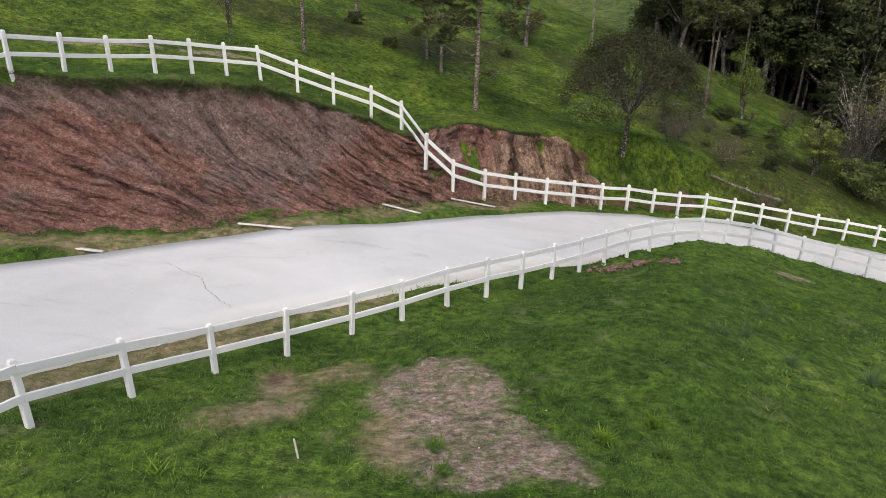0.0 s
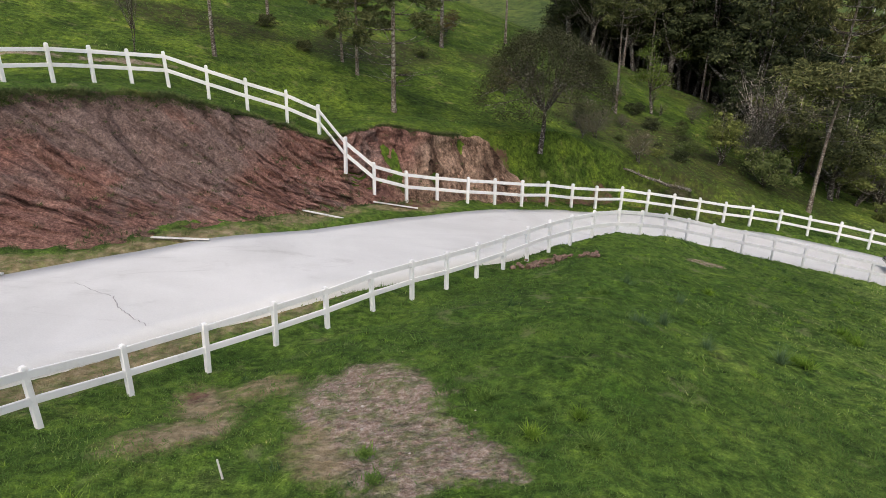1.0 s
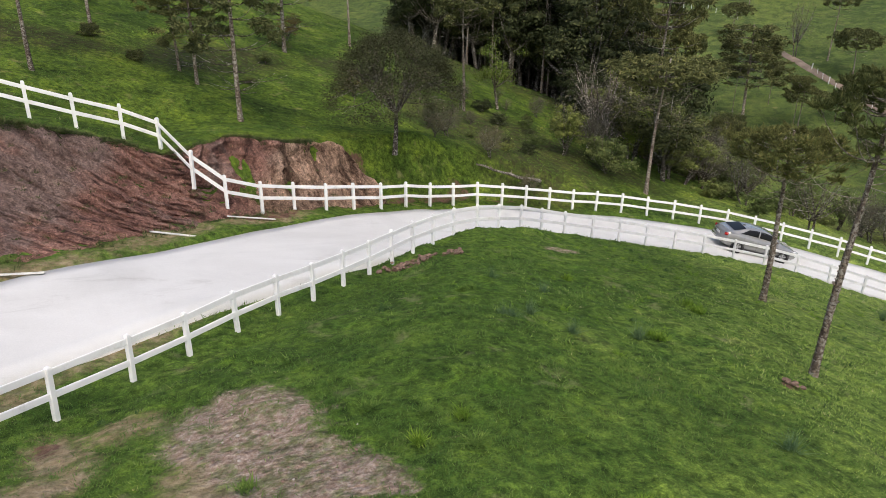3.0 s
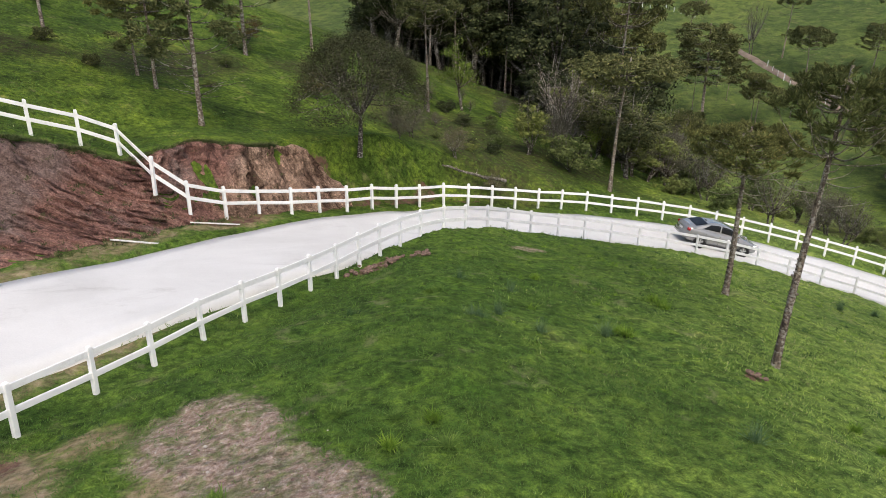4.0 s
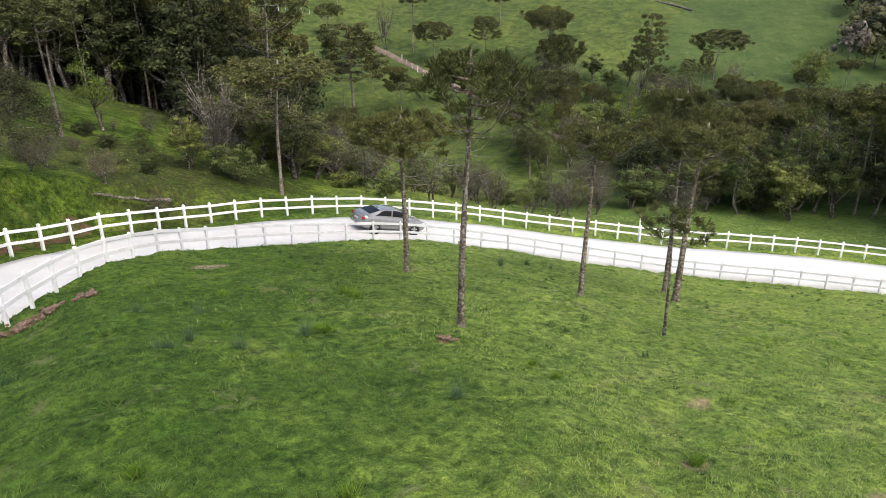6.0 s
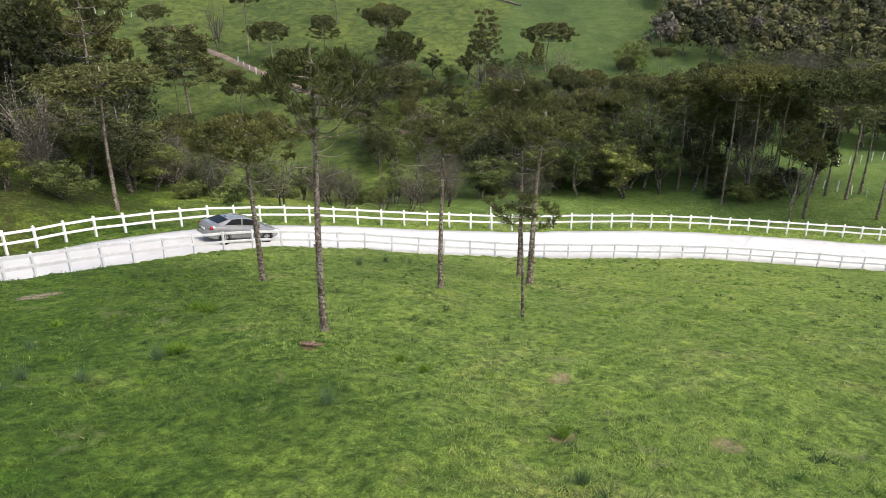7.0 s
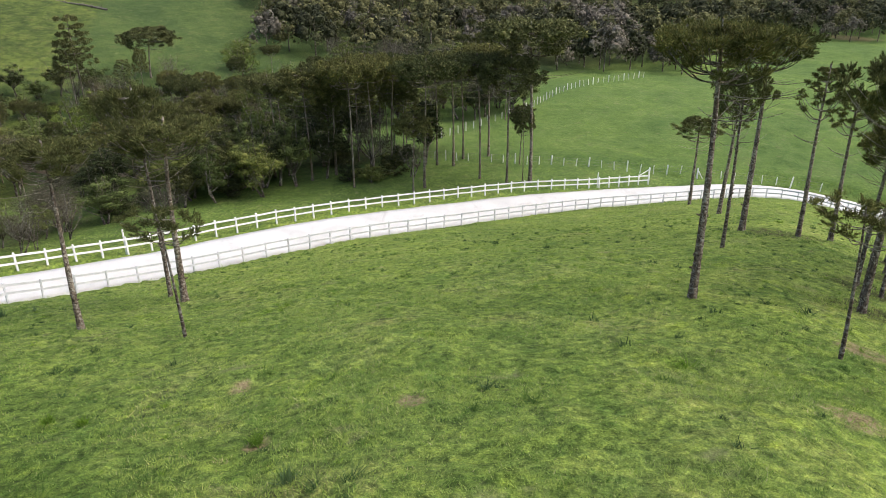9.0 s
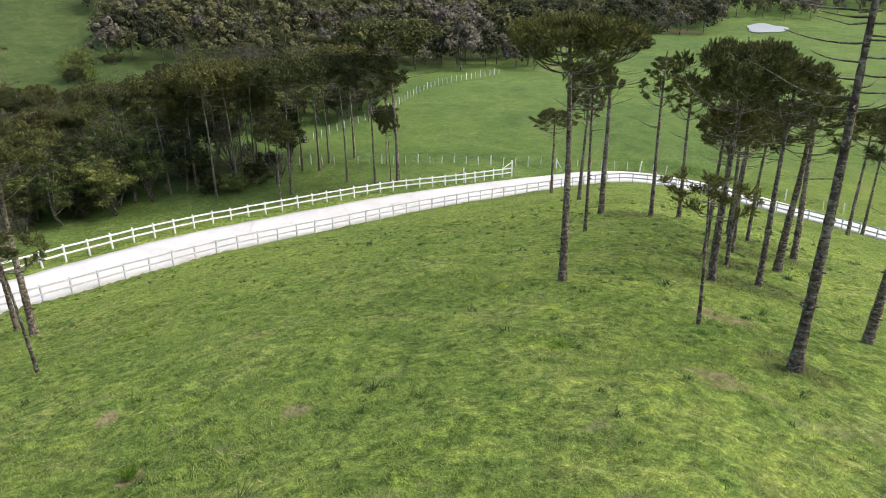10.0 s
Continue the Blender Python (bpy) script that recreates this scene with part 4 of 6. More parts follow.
        axes.append(np.array([*rng.normal(0, 0.7, 2), 0.8]))
        sizes.append(rng.uniform(0.7, 1.0) * (0.17 + 0.085 * r))
    tv, tf = BRUSH_SMALL if small else BRUSH
    crown = strew(tv, tf, np.array(places), np.array(axes), np.array(sizes), rng)
    heart, facing = np.concatenate([p for p, _ in balls]), np.concatenate([f for _, f in balls])
    if small:
        leafy = strew(LEAF * np.array([0.45, 0.45, 1]), LEAF_T, heart, facing + rng.normal(0, 0.8, facing.shape), np.full(len(heart), 0.10 + 0.075 * r), rng, facing)
    else:
        leafy = strew(LEAF * np.array([0.17, 0.17, 1]), LEAF_T, heart, facing + rng.normal(0, 0.35, facing.shape), (0.07 + 0.055 * r) * rng.uniform(0.6, 1.25, len(heart)), rng)
    crown = join([crown, leafy])
    core = np.linspace(first - (0.16 if dead < 20 else 0.27), 0.985, 8)
    arms_out.append(tube(np.stack([np.interp(core, tz, cx), np.interp(core, tz, cy), core * h], -1), np.full(8, 0.006 * h * 0.5), 4))
    limbs = join(arms_out)
    return (("trunk", sheet("trunk", *trunk, M_BARK)), ("branchwork", sheet("branchwork", *limbs, M_BARK_GREY if small else M_TWIG)), ("crown", sheet("crown", *crown, M_NEEDLE_FAR if small else M_NEEDLE, False)))


def broadleaf(seed, h, r, leaf_mat, bark=None, stems=1, limbs=7, low=0.35, leaves=60, leaf=0.22, clumps=4, spread=1.0, open_=0.0):
    """A broad-leaved tree or shrub: forked stems, limbs and twigs, and a crown of many separate leaves in uneven clumps."""
    rng = np.random.default_rng(seed)
    wood, places, axes, sizes, faces, hearts = [], [], [], [], [], []
    for s in range(stems):
        a0 = rng.uniform(0, 6.28)
        foot = np.array([np.cos(a0), np.sin(a0), 0]) * (0.06 * r * (stems > 1))
        fork = foot + np.array([rng.normal(0, 0.06 * h), rng.normal(0, 0.06 * h), h * low])
        t = np.linspace(0, 1, 5)[:, None]
        rt = 0.018 * h / stems ** 0.4
        wood.append(tube(foot + (fork - foot) * t + np.array([0, 0, -0.1]) * (t == 0), np.linspace(1.25, 0.8, 5) * rt, 7))
        for i in range(limbs):
            a = 2 * np.pi * i / limbs + rng.normal(0, 0.3)
            el = rng.uniform(0.15, 1.25)
            tip = np.array([np.cos(a) * r * np.cos(el) * rng.uniform(0.65, 1.0), np.sin(a) * r * np.cos(el) * rng.uniform(0.65, 1.0), h * (low + (0.97 - low) * (0.25 + 0.75 * np.sin(el)) * rng.uniform(0.8, 1.03))]) * np.array([spread, spread, 1])
            mid = fork + (tip - fork) * 0.5 + np.array([0, 0, -0.06 * h]) + rng.normal(0, 0.04 * h, 3)
            q = np.linspace(0, 1, 6)[:, None]
            path = (1 - q) ** 2 * fork + 2 * q * (1 - q) * mid + q ** 2 * tip
            wood.append(tube(path, np.linspace(0.6, 0.12, 6) * rt, 5))
            for c in range(clumps):
                u = rng.uniform(0.45, 1.0)
                p = path[int(u * 5)]
                end = p + rng.normal(0, 1, 3) * np.array([0.24, 0.24, 0.10]) * r + np.array([0, 0, 0.05 * h])
                wood.append(tube(np.stack([p, (p + end) / 2 + rng.normal(0, 0.02 * h, 3), end]), np.array([0.16, 0.1, 0.05]) * rt, 3))
                if open_ == 0 and leaves > 20:
                    hearts.append(end)
                k = int(leaves * rng.uniform(0.5, 1.4) * (1 - open_ * rng.random()))
                u = rng.normal(0, 1, (k, 3))
                u /= np.linalg.norm(u, axis=1)[:, None]
                places.append(end + u * rng.uniform(0.45, 1.1, (k, 1)) * np.array([0.27, 0.27, 0.15]) * r * rng.uniform(0.75, 1.25))
                faces.append(u + np.array([0, 0, 0.55]))
                axes.append(rng.normal(0, 1, (k, 3)) + np.array([0, 0, 0.1]))
                sizes.append(leaf * rng.uniform(0.6, 1.3, k))
    crown = strew(LEAF, LEAF_T, np.concatenate(places), np.concatenate(axes), np.concatenate(sizes), rng, np.concatenate(faces))
    if hearts:
        crown = join([crown, lobes(np.array(hearts), rng.uniform(0.08, 0.13, len(hearts)) * r, 0.6, rng)])
    return (("trunk", sheet("trunk", *join(wood), bark or M_BARK_GREY)), ("crown", sheet("crown", *crown, leaf_mat, False)))


def plant(name, label, category, meshes, x, y, scale=(1, 1, 1), turn=0.0, group="", sink=0.05):
    thing = tagged(new(name), label, category, group)
    thing.matrix_basis = Matrix.LocRotScale((x, y, ground(x, y) - sink), Euler((0, 0, turn)), scale)
    for part_name, me in meshes:
        part(part_name, me, thing)
    return thing


# kinds of parana pine: made at their own size, then set out at other heights and spreads
PINE = {
    "umbrella": (8.0, 1.9, araucaria(11, 8.0, 1.9, 0.80, 6, 8, 0.78, 0.0165, 9, tight=0.5, top=0.45, dead=7)),
    "broad": (7.0, 2.2, araucaria(12, 7.0, 2.2, 0.74, 5, 9, 0.62, 0.0180, 10, tight=0.5, top=0.5, dead=8)),
    "young": (4.0, 1.1, araucaria(14, 4.0, 1.1, 0.78, 3, 5, 0.55, 0.0140, 6, lean=0.05, tight=0.75, top=0.8)),
    "slim": (8.0, 1.0, araucaria(15, 8.0, 1.0, 0.70, 6, 5, 0.35, 0.0150, 9, bare=0.25, dead=5)),
    "ragged": (8.5, 2.4, araucaria(16, 8.5, 2.4, 0.90, 2, 7, 0.8, 0.0118, 8, bare=0.3, top=0.8, dead=20)),
    "crowned": (8.0, 1.9, araucaria(17, 8.0, 1.9, 0.74, 6, 7, 0.55, 0.0165, 9, bare=0.25, tight=0.55, top=0.5, dead=8)),
}
FAR_PINE = {
    "umbrella": (13.0, 3.6, araucaria(21, 13.0, 3.6, 0.79, 5, 9, 0.72, 0.0105, 11, True, tight=0.5, top=0.6, dead=6)),
    "round": (13.0, 3.0, araucaria(22, 13.0, 3.0, 0.48, 8, 7, 0.12, 0.0105, 11, True, tight=0.6, top=0.65)),
    "tiered": (12.0, 2.5, araucaria(23, 12.0, 2.5, 0.45, 7, 6, 0.1, 0.0105, 10, True, 0.3)),
    "crowned": (13.0, 3.2, araucaria(24, 13.0, 3.2, 0.68, 6, 8, 0.42, 0.0105, 11, True, 0.15, tight=0.6, top=0.65, dead=5)),
    "dome": (9.0, 3.4, araucaria(26, 9.0, 3.4, 0.56, 6, 8, 0.42, 0.0125, 11, True, 0.1, tight=0.5, top=0.5, dead=5)),
    "shaggy": (9.0, 2.0, araucaria(25, 9.0, 2.0, 0.30, 10, 5, 0.10, 0.0125, 9, True, 0.25, tight=0.75, top=0.8, dead=14)),
}


def pines(rows, kinds, label, group, seed):
    """rows: x, y, height, breadth of the crown, kind."""
    rng = random.Random(seed)
    for x, y, h, w, kind in rows:
        h0, r0, meshes = kinds[kind]
        k = min(max(w / (2 * r0), 0.55 * h / h0), 1.55 * h / h0)
        plant("araucaria_tree", label, "tree", meshes, x, y, (k, k, h / h0), rng.uniform(0, 6.28), group)


pines([(17.8, 17.1, 6.2, 4.1, "broad"), (13.1, 10.7, 7.2, 2.9, "crowned"), (23.3, 12.6, 6.9, 3.3, "umbrella"), (29.1, 11.4, 9.5, 3.0, "crowned"),
       (27.4, 10.2, 7.9, 4.3, "umbrella"), (18.8, 7.3, 4.0, 2.1, "young")],
      PINE, "parana pine with bare lichened trunk on grassy knoll", "pines on the knoll", 1)
pines([(16.7, -6.9, 7.2, 3.3, "umbrella"), (58.0, -24.3, 7.8, 4.4, "crowned"), (44.0, -20.4, 8.4, 2.4, "slim"), (26.2, -12.2, 7.2, 2.4, "crowned"),
       (32.9, -16.4, 10.1, 4.6, "umbrella"), (30.9, -18.2, 8.3, 1.9, "slim"), (32.6, -21.0, 7.8, 2.0, "slim"), (11.9, -7.9, 3.2, 1.8, "young")],
      PINE, "tall parana pine with flat crown beside the lane", "pines by the bend", 2)
pines([(16.7, -11.7, 6.8, 3.3, "broad"), (20.6, -14.2, 6.6, 2.4, "crowned"), (16.5, -13.2, 6.7, 2.8, "crowned"), (22.9, -20.2, 7.6, 2.3, "slim"),
       (25.6, -20.0, 6.6, 2.6, "crowned"), (9.6, -8.4, 7.6, 5.4, "ragged"), (11.4, -12.0, 5.6, 2.0, "slim"), (43.3, -43.9, 10.0, 4.6, "crowned"),
       (48.1, -50.5, 11.6, 4.2, "umbrella"), (27.4, -20.3, 7.8, 3.0, "crowned"), (19.6, -14.4, 4.9, 2.6, "young"), (22.2, -16.6, 5.2, 2.8, "young"), (18.4, -12.9, 5.2, 2.4, "crowned"), (21.6, -15.3, 5.6, 2.6, "crowned"),
       (24.3, -18.0, 6.0, 2.8, "crowned"), (19.2, -16.2, 6.2, 2.4, "slim")],
      PINE, "parana pine with straight rough trunk in a dense group", "pines by the bend", 3)
pines([(78.0, 6.9, 14.5, 7.1, "umbrella"), (80.7, 4.7, 14.6, 7.4, "umbrella"), (76.6, -1.2, 14.5, 8.2, "umbrella"), (84.2, -5.0, 13.3, 8.0, "umbrella"),
       (78.6, -7.7, 14.4, 7.8, "umbrella"), (75.1, -10.4, 14.1, 7.2, "crowned"), (75.1, -13.0, 17.4, 11.4, "umbrella"), (75.7, 0.1, 8.7, 4.9, "crowned"),
       (83.2, -13.1, 7.2, 3.4, "crowned"), (75.9, -12.3, 7.8, 2.8, "crowned"), (84.4, 2.6, 13.8, 7.7, "umbrella"), (83.5, 9.4, 13.8, 7.0, "umbrella"),
       (82.0, 12.2, 13.2, 6.6, "crowned"), (82.3, 16.1, 12.9, 6.3, "umbrella"), (85.1, -3.0, 12.8, 7.4, "umbrella"), (86.7, -6.4, 13.4, 7.6, "umbrella"), (87.3, -9.7, 13.9, 8.3, "umbrella")],
      FAR_PINE, "dark parana pine at the edge of the wood", "pines of the wood", 4)
pines([(-6.6, 34.7, 8.6, 5.1, "umbrella"), (1.7, 33.7, 8.8, 4.4, "shaggy"), (0.0, 38.2, 5.6, 3.6, "shaggy"), (-0.8, 40.0, 6.0, 3.4, "round"),
       (5.8, 49.5, 8.6, 5.0, "shaggy"), (-5.1, 43.9, 9.0, 5.0, "umbrella"), (12.0, 57.9, 10.5, 5.5, "umbrella"), (17.5, 46.1, 8.6, 5.2, "crowned")],
      FAR_PINE, "parana pine standing on the green hillside", "pines on the hillside", 5)
pines([(26.8, 36.8, 8.6, 7.1, "umbrella"), (79.1, 86.4, 16.8, 13.8, "round"), (88.6, 84.7, 6.8, 6.6, "dome"), (106.9, 124.4, 7.0, 6.6, "dome"),
       (112.7, 104.1, 13.4, 7.2, "crowned"), (109.5, 95.1, 8.6, 8.4, "dome"), (119.1, 89.6, 8.6, 7.8, "round"), (138.4, 100.0, 9.0, 8.8, "dome"),
       (124.1, 78.2, 11.5, 8.8, "dome"), (109.9, 65.7, 12.4, 8.6, "dome")],
      FAR_PINE, "parana pine scattered over the valley pasture", "pines of the valley", 6)
pines([(119.3, 53.9, 15.5, 6.4, "tiered"), (118.0, 54.7, 11.5, 5.3, "tiered"), (130.8, 51.3, 5.4, 5.1, "tiered"), (138.1, 49.1, 9.2, 11.5, "dome"),
       (89.5, 61.7, 6.4, 6.2, "dome"), (79.2, 51.4, 6.0, 4.0, "round"), (108.5, 67.3, 6.4, 5.6, "round"), (122.7, 138.4, 9.0, 6.0, "crowned"), (86.5, 56.3, 6.2, 3.9, "tiered"),
       (73.5, 47.8, 7.6, 4.0, "crowned"), (96.7, 60.4, 10.9, 6.2, "dome"), (110.5, 68.7, 16.0, 8.4, "umbrella"), (95.5, 84.3, 4.8, 4.6, "dome"), (87.6, 70.4, 3.6, 3.6, "dome")],
      FAR_PINE, "parana pine scattered over the valley pasture", "pines of the valley", 7)

# broad-leaved kinds
BROAD = {
    "dark": (9.0, 3.2, broadleaf(31, 9.0, 3.2, M_LEAF_DARK, None, 1, 8, 0.22, 150, 0.17, 5)),
    "dark_tall": (11.0, 3.0, broadleaf(32, 11.0, 3.0, M_LEAF_DARK, None, 2, 7, 0.25, 115, 0.20, 4)),
    "olive": (6.0, 2.4, broadleaf(33, 6.0, 2.4, M_LEAF_OLIVE, None, 2, 7, 0.15, 135, 0.125, 4)),
    "olive_tall": (8.0, 2.3, broadleaf(34, 8.0, 2.3, M_LEAF_OLIVE, None, 2, 7, 0.2, 130, 0.13, 4)),
    "light": (5.6, 2.2, broadleaf(35, 5.6, 2.2, M_LEAF_LIGHT, None, 1, 7, 0.3, 130, 0.12, 4, open_=0.15)),
    "grey": (6.0, 2.6, broadleaf(36, 6.0, 2.6, M_LEAF_GREY, None, 2, 8, 0.2, 110, 0.105, 4, open_=0.4)),
    "rust": (5.0, 2.2, broadleaf(37, 5.0, 2.2, M_LEAF_RUST, None, 2, 7, 0.15, 75, 0.14, 4, open_=0.4)),
    "bare": (6.0, 2.6, broadleaf(38, 6.0, 2.6, M_LEAF_GREY, None, 2, 9, 0.22, 7, 0.13, 6)),
    "shrub": (2.6, 1.8, broadleaf(39, 2.6, 1.8, M_LEAF_OLIVE, None, 3, 6, 0.08, 75, 0.12, 3)),
    "shrub_dark": (2.8, 2.0, broadleaf(40, 2.8, 2.0, M_LEAF_DARK, None, 3, 6, 0.08, 75, 0.13, 3)),
}
KIND = {"dark": "evergreen_tree", "dark_tall": "evergreen_tree", "olive": "bushy_tree", "olive_tall": "slender_tree", "light": "broadleaf_tree", "rust": "broadleaf_tree",
        "grey": "sparse_tree", "bare": "sparse_tree", "shrub": "shrub", "shrub_dark": "shrub"}
WORDS = {"dark": "dark evergreen tree with dense rounded crown in the wood", "dark_tall": "tall dark evergreen tree with several stems in the wood",
         "olive": "olive-green bushy tree on the valley slope", "olive_tall": "tall olive-green tree with slender stems in the valley",
         "light": "fresh light-green tree with open crown", "grey": "greyish sparse tree with thin foliage in the valley",
         "rust": "rust-tinged shrubby tree at the wood's edge", "bare": "nearly leafless tree with many fine bare twigs",
         "shrub": "low olive-green shrub on the rough slope", "shrub_dark": "low dark green shrub in the undergrowth"}


def grow(kind, x, y, h, w, turn, group):
    h0, r0, meshes = BROAD[kind]
    k = w / (2 * r0)
    plant(KIND[kind], WORDS[kind], "shrub" if "shrub" in kind else "tree", meshes, x, y, (k, k, h / h0), turn, group, 0.1)


def spreading_tree(seed, h, r, leaf_mat, bark):
    """A low spreading tree: a short trunk, many rising limbs that fork twice, and a thin dome of fine leaves over them."""
    rng = np.random.default_rng(seed)
    wood, ends = [], []
    fork = np.array([0.02 * h, 0.0, 0.33 * h])
    t = np.linspace(0, 1, 7)[:, None]
    wood.append(tube(fork * t + np.array([0.015 * h, 0.01 * h, 0]) * np.sin(t * 3.1) + np.array([0, 0, -0.2]) * (t == 0), np.linspace(0.024, 0.016, 7) * h, 9))

    def dome(a, k):
        """A place on the crown's dome: direction a, share k of the way out."""
        low = 0.44 - 0.08 * max(0.0, math.cos(a - 3.4))
        return np.array([math.cos(a) * k * r, math.sin(a) * k * r, h * (low + (0.98 - low) * max(0.0, 1 - (0.99 * k) ** 2.2) ** 0.6)])

    def bough(p, q, w0, w1, sag):
        u = np.linspace(0, 1, 7)[:, None]
        c = (p + q) / 2 + np.array([0, 0, -sag]) + rng.normal(0, 0.03 * r, 3)
        pts = (1 - u) ** 2 * p + 2 * u * (1 - u) * c + u ** 2 * q
        wood.append(tube(pts, np.linspace(w0, w1, 7), 5))
        return pts

    for i in range(13):
        a = 2 * np.pi * i / 13 + rng.normal(0, 0.15)
        main = bough(fork, dome(a, rng.uniform(0.35, 0.8)) * np.array([1, 1, 0.93]), 0.010 * h, 0.004 * h, 0.05 * h)
        for j in range(6):
            b, k = a + rng.normal(0, 0.32), min(1.0, math.sqrt(rng.uniform(0.04, 1.15)))
            second = bough(main[rng.integers(2, 6)], dome(b, k) * np.array([1, 1, 0.97]), 0.005 * h, 0.0022 * h, 0.02 * h)
            for m in range(5):
                tip = dome(b + rng.normal(0, 0.16), min(1.0, max(0.05, k + rng.normal(0, 0.11))))
                bough(second[rng.integers(3, 6)], tip, 0.002 * h, 0.001 * h, 0.01 * h)
                ends.append(tip)
    ends = np.array(ends)
    k = 100
    u = rng.normal(size=(len(ends), k, 3))
    places = ends[:, None] + u * np.array([0.11 * r, 0.11 * r, 0.045 * h]) * rng.uniform(0.4, 1.1, (len(ends), 1, 1))
    places, u = places.reshape(-1, 3), u.reshape(-1, 3)
    crown = strew(LEAF, LEAF_T, places, rng.normal(0, 1, u.shape), 0.082 * rng.uniform(0.6, 1.3, len(u)), rng, u * 0.4 + np.array([0, 0, 1.0]), 0.5)
    return (("trunk", sheet("trunk", *join(wood), bark)), ("crown", sheet("crown", *crown, leaf_mat, False)))


# the round-headed tree above the small earth cliff
plant("spreading_tree", "spreading tree with fine dull-green domed crown above the earth cliff", "tree",
      spreading_tree(51, 5.6, 3.1, M_LEAF_ROUND, M_BARK_GREY), 8.9, 33.0, (1, 1, 1), 0.4)
for row in [("light", 21.3, 48.8, 5.8, 4.2), ("bare", -9.5, 32.4, 4.6, 1.2), ("olive", 22.6, 40.6, 4.4, 3.2), ("grey", 25.4, 41.5, 4.3, 3.6), ("olive", 33.0, 43.7, 5.0, 3.2),
            ("olive_tall", 34.5, 42.8, 4.8, 4.4), ("grey", 72.0, 38.1, 7.0, 6.4), ("olive", 71.4, 32.7, 5.8, 7.0), ("shrub", 24.9, 39.0, 3.0, 4.0), ("olive", 40.0, 46.2, 4.6, 5.1),
            ("dark", 78.4, 21.4, 9.9, 6.6), ("olive", 79.9, 18.7, 10.5, 6.6), ("dark", 80.4, 15.8, 10.2, 6.5), ("olive", 79.9, 13.7, 9.4, 5.6), ("dark", 82.4, 10.5, 9.0, 6.0), ("light", 90.4, 20.1, 11.9, 5.0), ("olive", 77.8, 25.5, 5.3, 6.3), ("grey", 69.5, 26.0, 5.0, 5.5), ("grey", 112.0, 32.0, 9.5, 10.0), ("light", 136.2, 31.7, 10.1, 8.3), ("light", 121.7, 28.4, 7.4, 6.9), ("grey", 142.9, 17.6, 6.0, 8.0), ("bare", 109.1, 108.6, 12.0, 6.0), ("olive", 146.0, 34.0, 8.0, 8.0), ("olive", 104.0, 30.0, 7.0, 7.0), ("grey", 108.0, 24.0, 6.5, 7.0)]:
    grow(*row, random.Random(int(row[1] * 10)).uniform(0, 6.28), "single trees")


def wood(seed, count, az, dist, kinds, heights, group, gap=3.0, keep=None, pine=0.0):
    """A wood set out by chance over a sector of the land; far-off trees at least gap apart."""
    rng = random.Random(seed)
    done = []
    tries = 0
    while len(done) < count and tries < count * 40:
        tries += 1
        a, d = radians(rng.uniform(*az)), math.sqrt(rng.uniform(dist[0] ** 2, dist[1] ** 2))
        x, y = d * math.sin(a), d * math.cos(a)
        if any((x - p) ** 2 + (y - q) ** 2 < gap * gap for p, q in done) or (keep and not keep(x, y)):
            continue
        done.append((x, y))
        h = rng.uniform(*heights)
        if rng.random() < pine:
            kind = rng.choice(("umbrella", "round", "crowned", "crowned"))
            h0, r0, meshes = FAR_PINE[kind]
            k = h / h0 * rng.uniform(0.85, 1.15)
            plant("araucaria_tree", "dark parana pine among the trees of the wood", "tree", meshes, x, y, (k, k, h / h0 * 1.1), rng.uniform(0, 6.28), group)
        else:
            kind = rng.choice(kinds)
            h0, r0, _ = BROAD[kind]
            if "shrub" in kind:
                h *= 0.42
            grow(kind, x, y, h, 2 * r0 * h / h0 * rng.uniform(0.9, 1.25), rng.uniform(0, 6.28), group)


# the dark wood in the ravine behind the hillside
wood(61, 150, (16.5, 36), (60, 104), ("dark", "dark", "dark_tall", "dark_tall"), (11, 16), "trees of the dark wood", 2.0,
     lambda x, y: 0.5 * x + 0.866 * y > 60 + 13 * smooth(-8, 4, 0.5 * y - 0.866 * x), 0.25)
wood(62, 26, (33, 42), (72, 112), ("dark", "olive", "olive_tall", "grey"), (5, 8.5), "trees of the dark wood", 3.4, None, 0.35)
wood(67, 34, (17, 27), (38, 56), ("shrub_dark", "shrub", "bare", "grey"), (1.2, 2.8), "brush on the hillside", 2.0)
wood(69, 12, (-14, 12), (38, 60), ("shrub_dark", "shrub", "rust"), (1.2, 2.4), "brush on the hillside", 3.0)
# the scrub below the lane
wood(63, 34, (28, 38), (51, 86), ("dark", "shrub_dark", "olive", "grey", "bare", "shrub_dark"), (4.5, 8), "trees below the lane", 2.0)
wood(74, 46, (38, 64), (51, 82), ("olive", "olive_tall", "shrub", "grey", "bare", "light", "shrub", "bare"), (3.6, 5.8), "trees below the lane", 2.0,
     lambda x, y: math.hypot(x, y) > 52 + 16 * max(0, math.degrees(math.atan2(x, y)) - 45) / 17)
wood(64, 18, (36, 42), (84, 108), ("olive", "dark", "grey", "dark_tall", "olive_tall", "shrub"), (5.5, 9.5), "trees of the valley", 3.0, None, 0.35)
wood(71, 56, (56, 77), (94, 122), ("olive", "dark", "grey", "olive", "olive_tall", "bare", "light"), (6, 9.5), "trees of the valley", 3.0, None, 0.32)
wood(75, 14, (51, 58), (119, 142), ("dark", "olive", "shrub_dark", "grey"), (4, 7), "trees of the valley", 3.0, None, 0.4)
wood(76, 9, (38, 46), (122, 142), ("dark", "bare", "shrub_dark"), (6, 9), "trees of the valley", 5.0, None, 0.75)
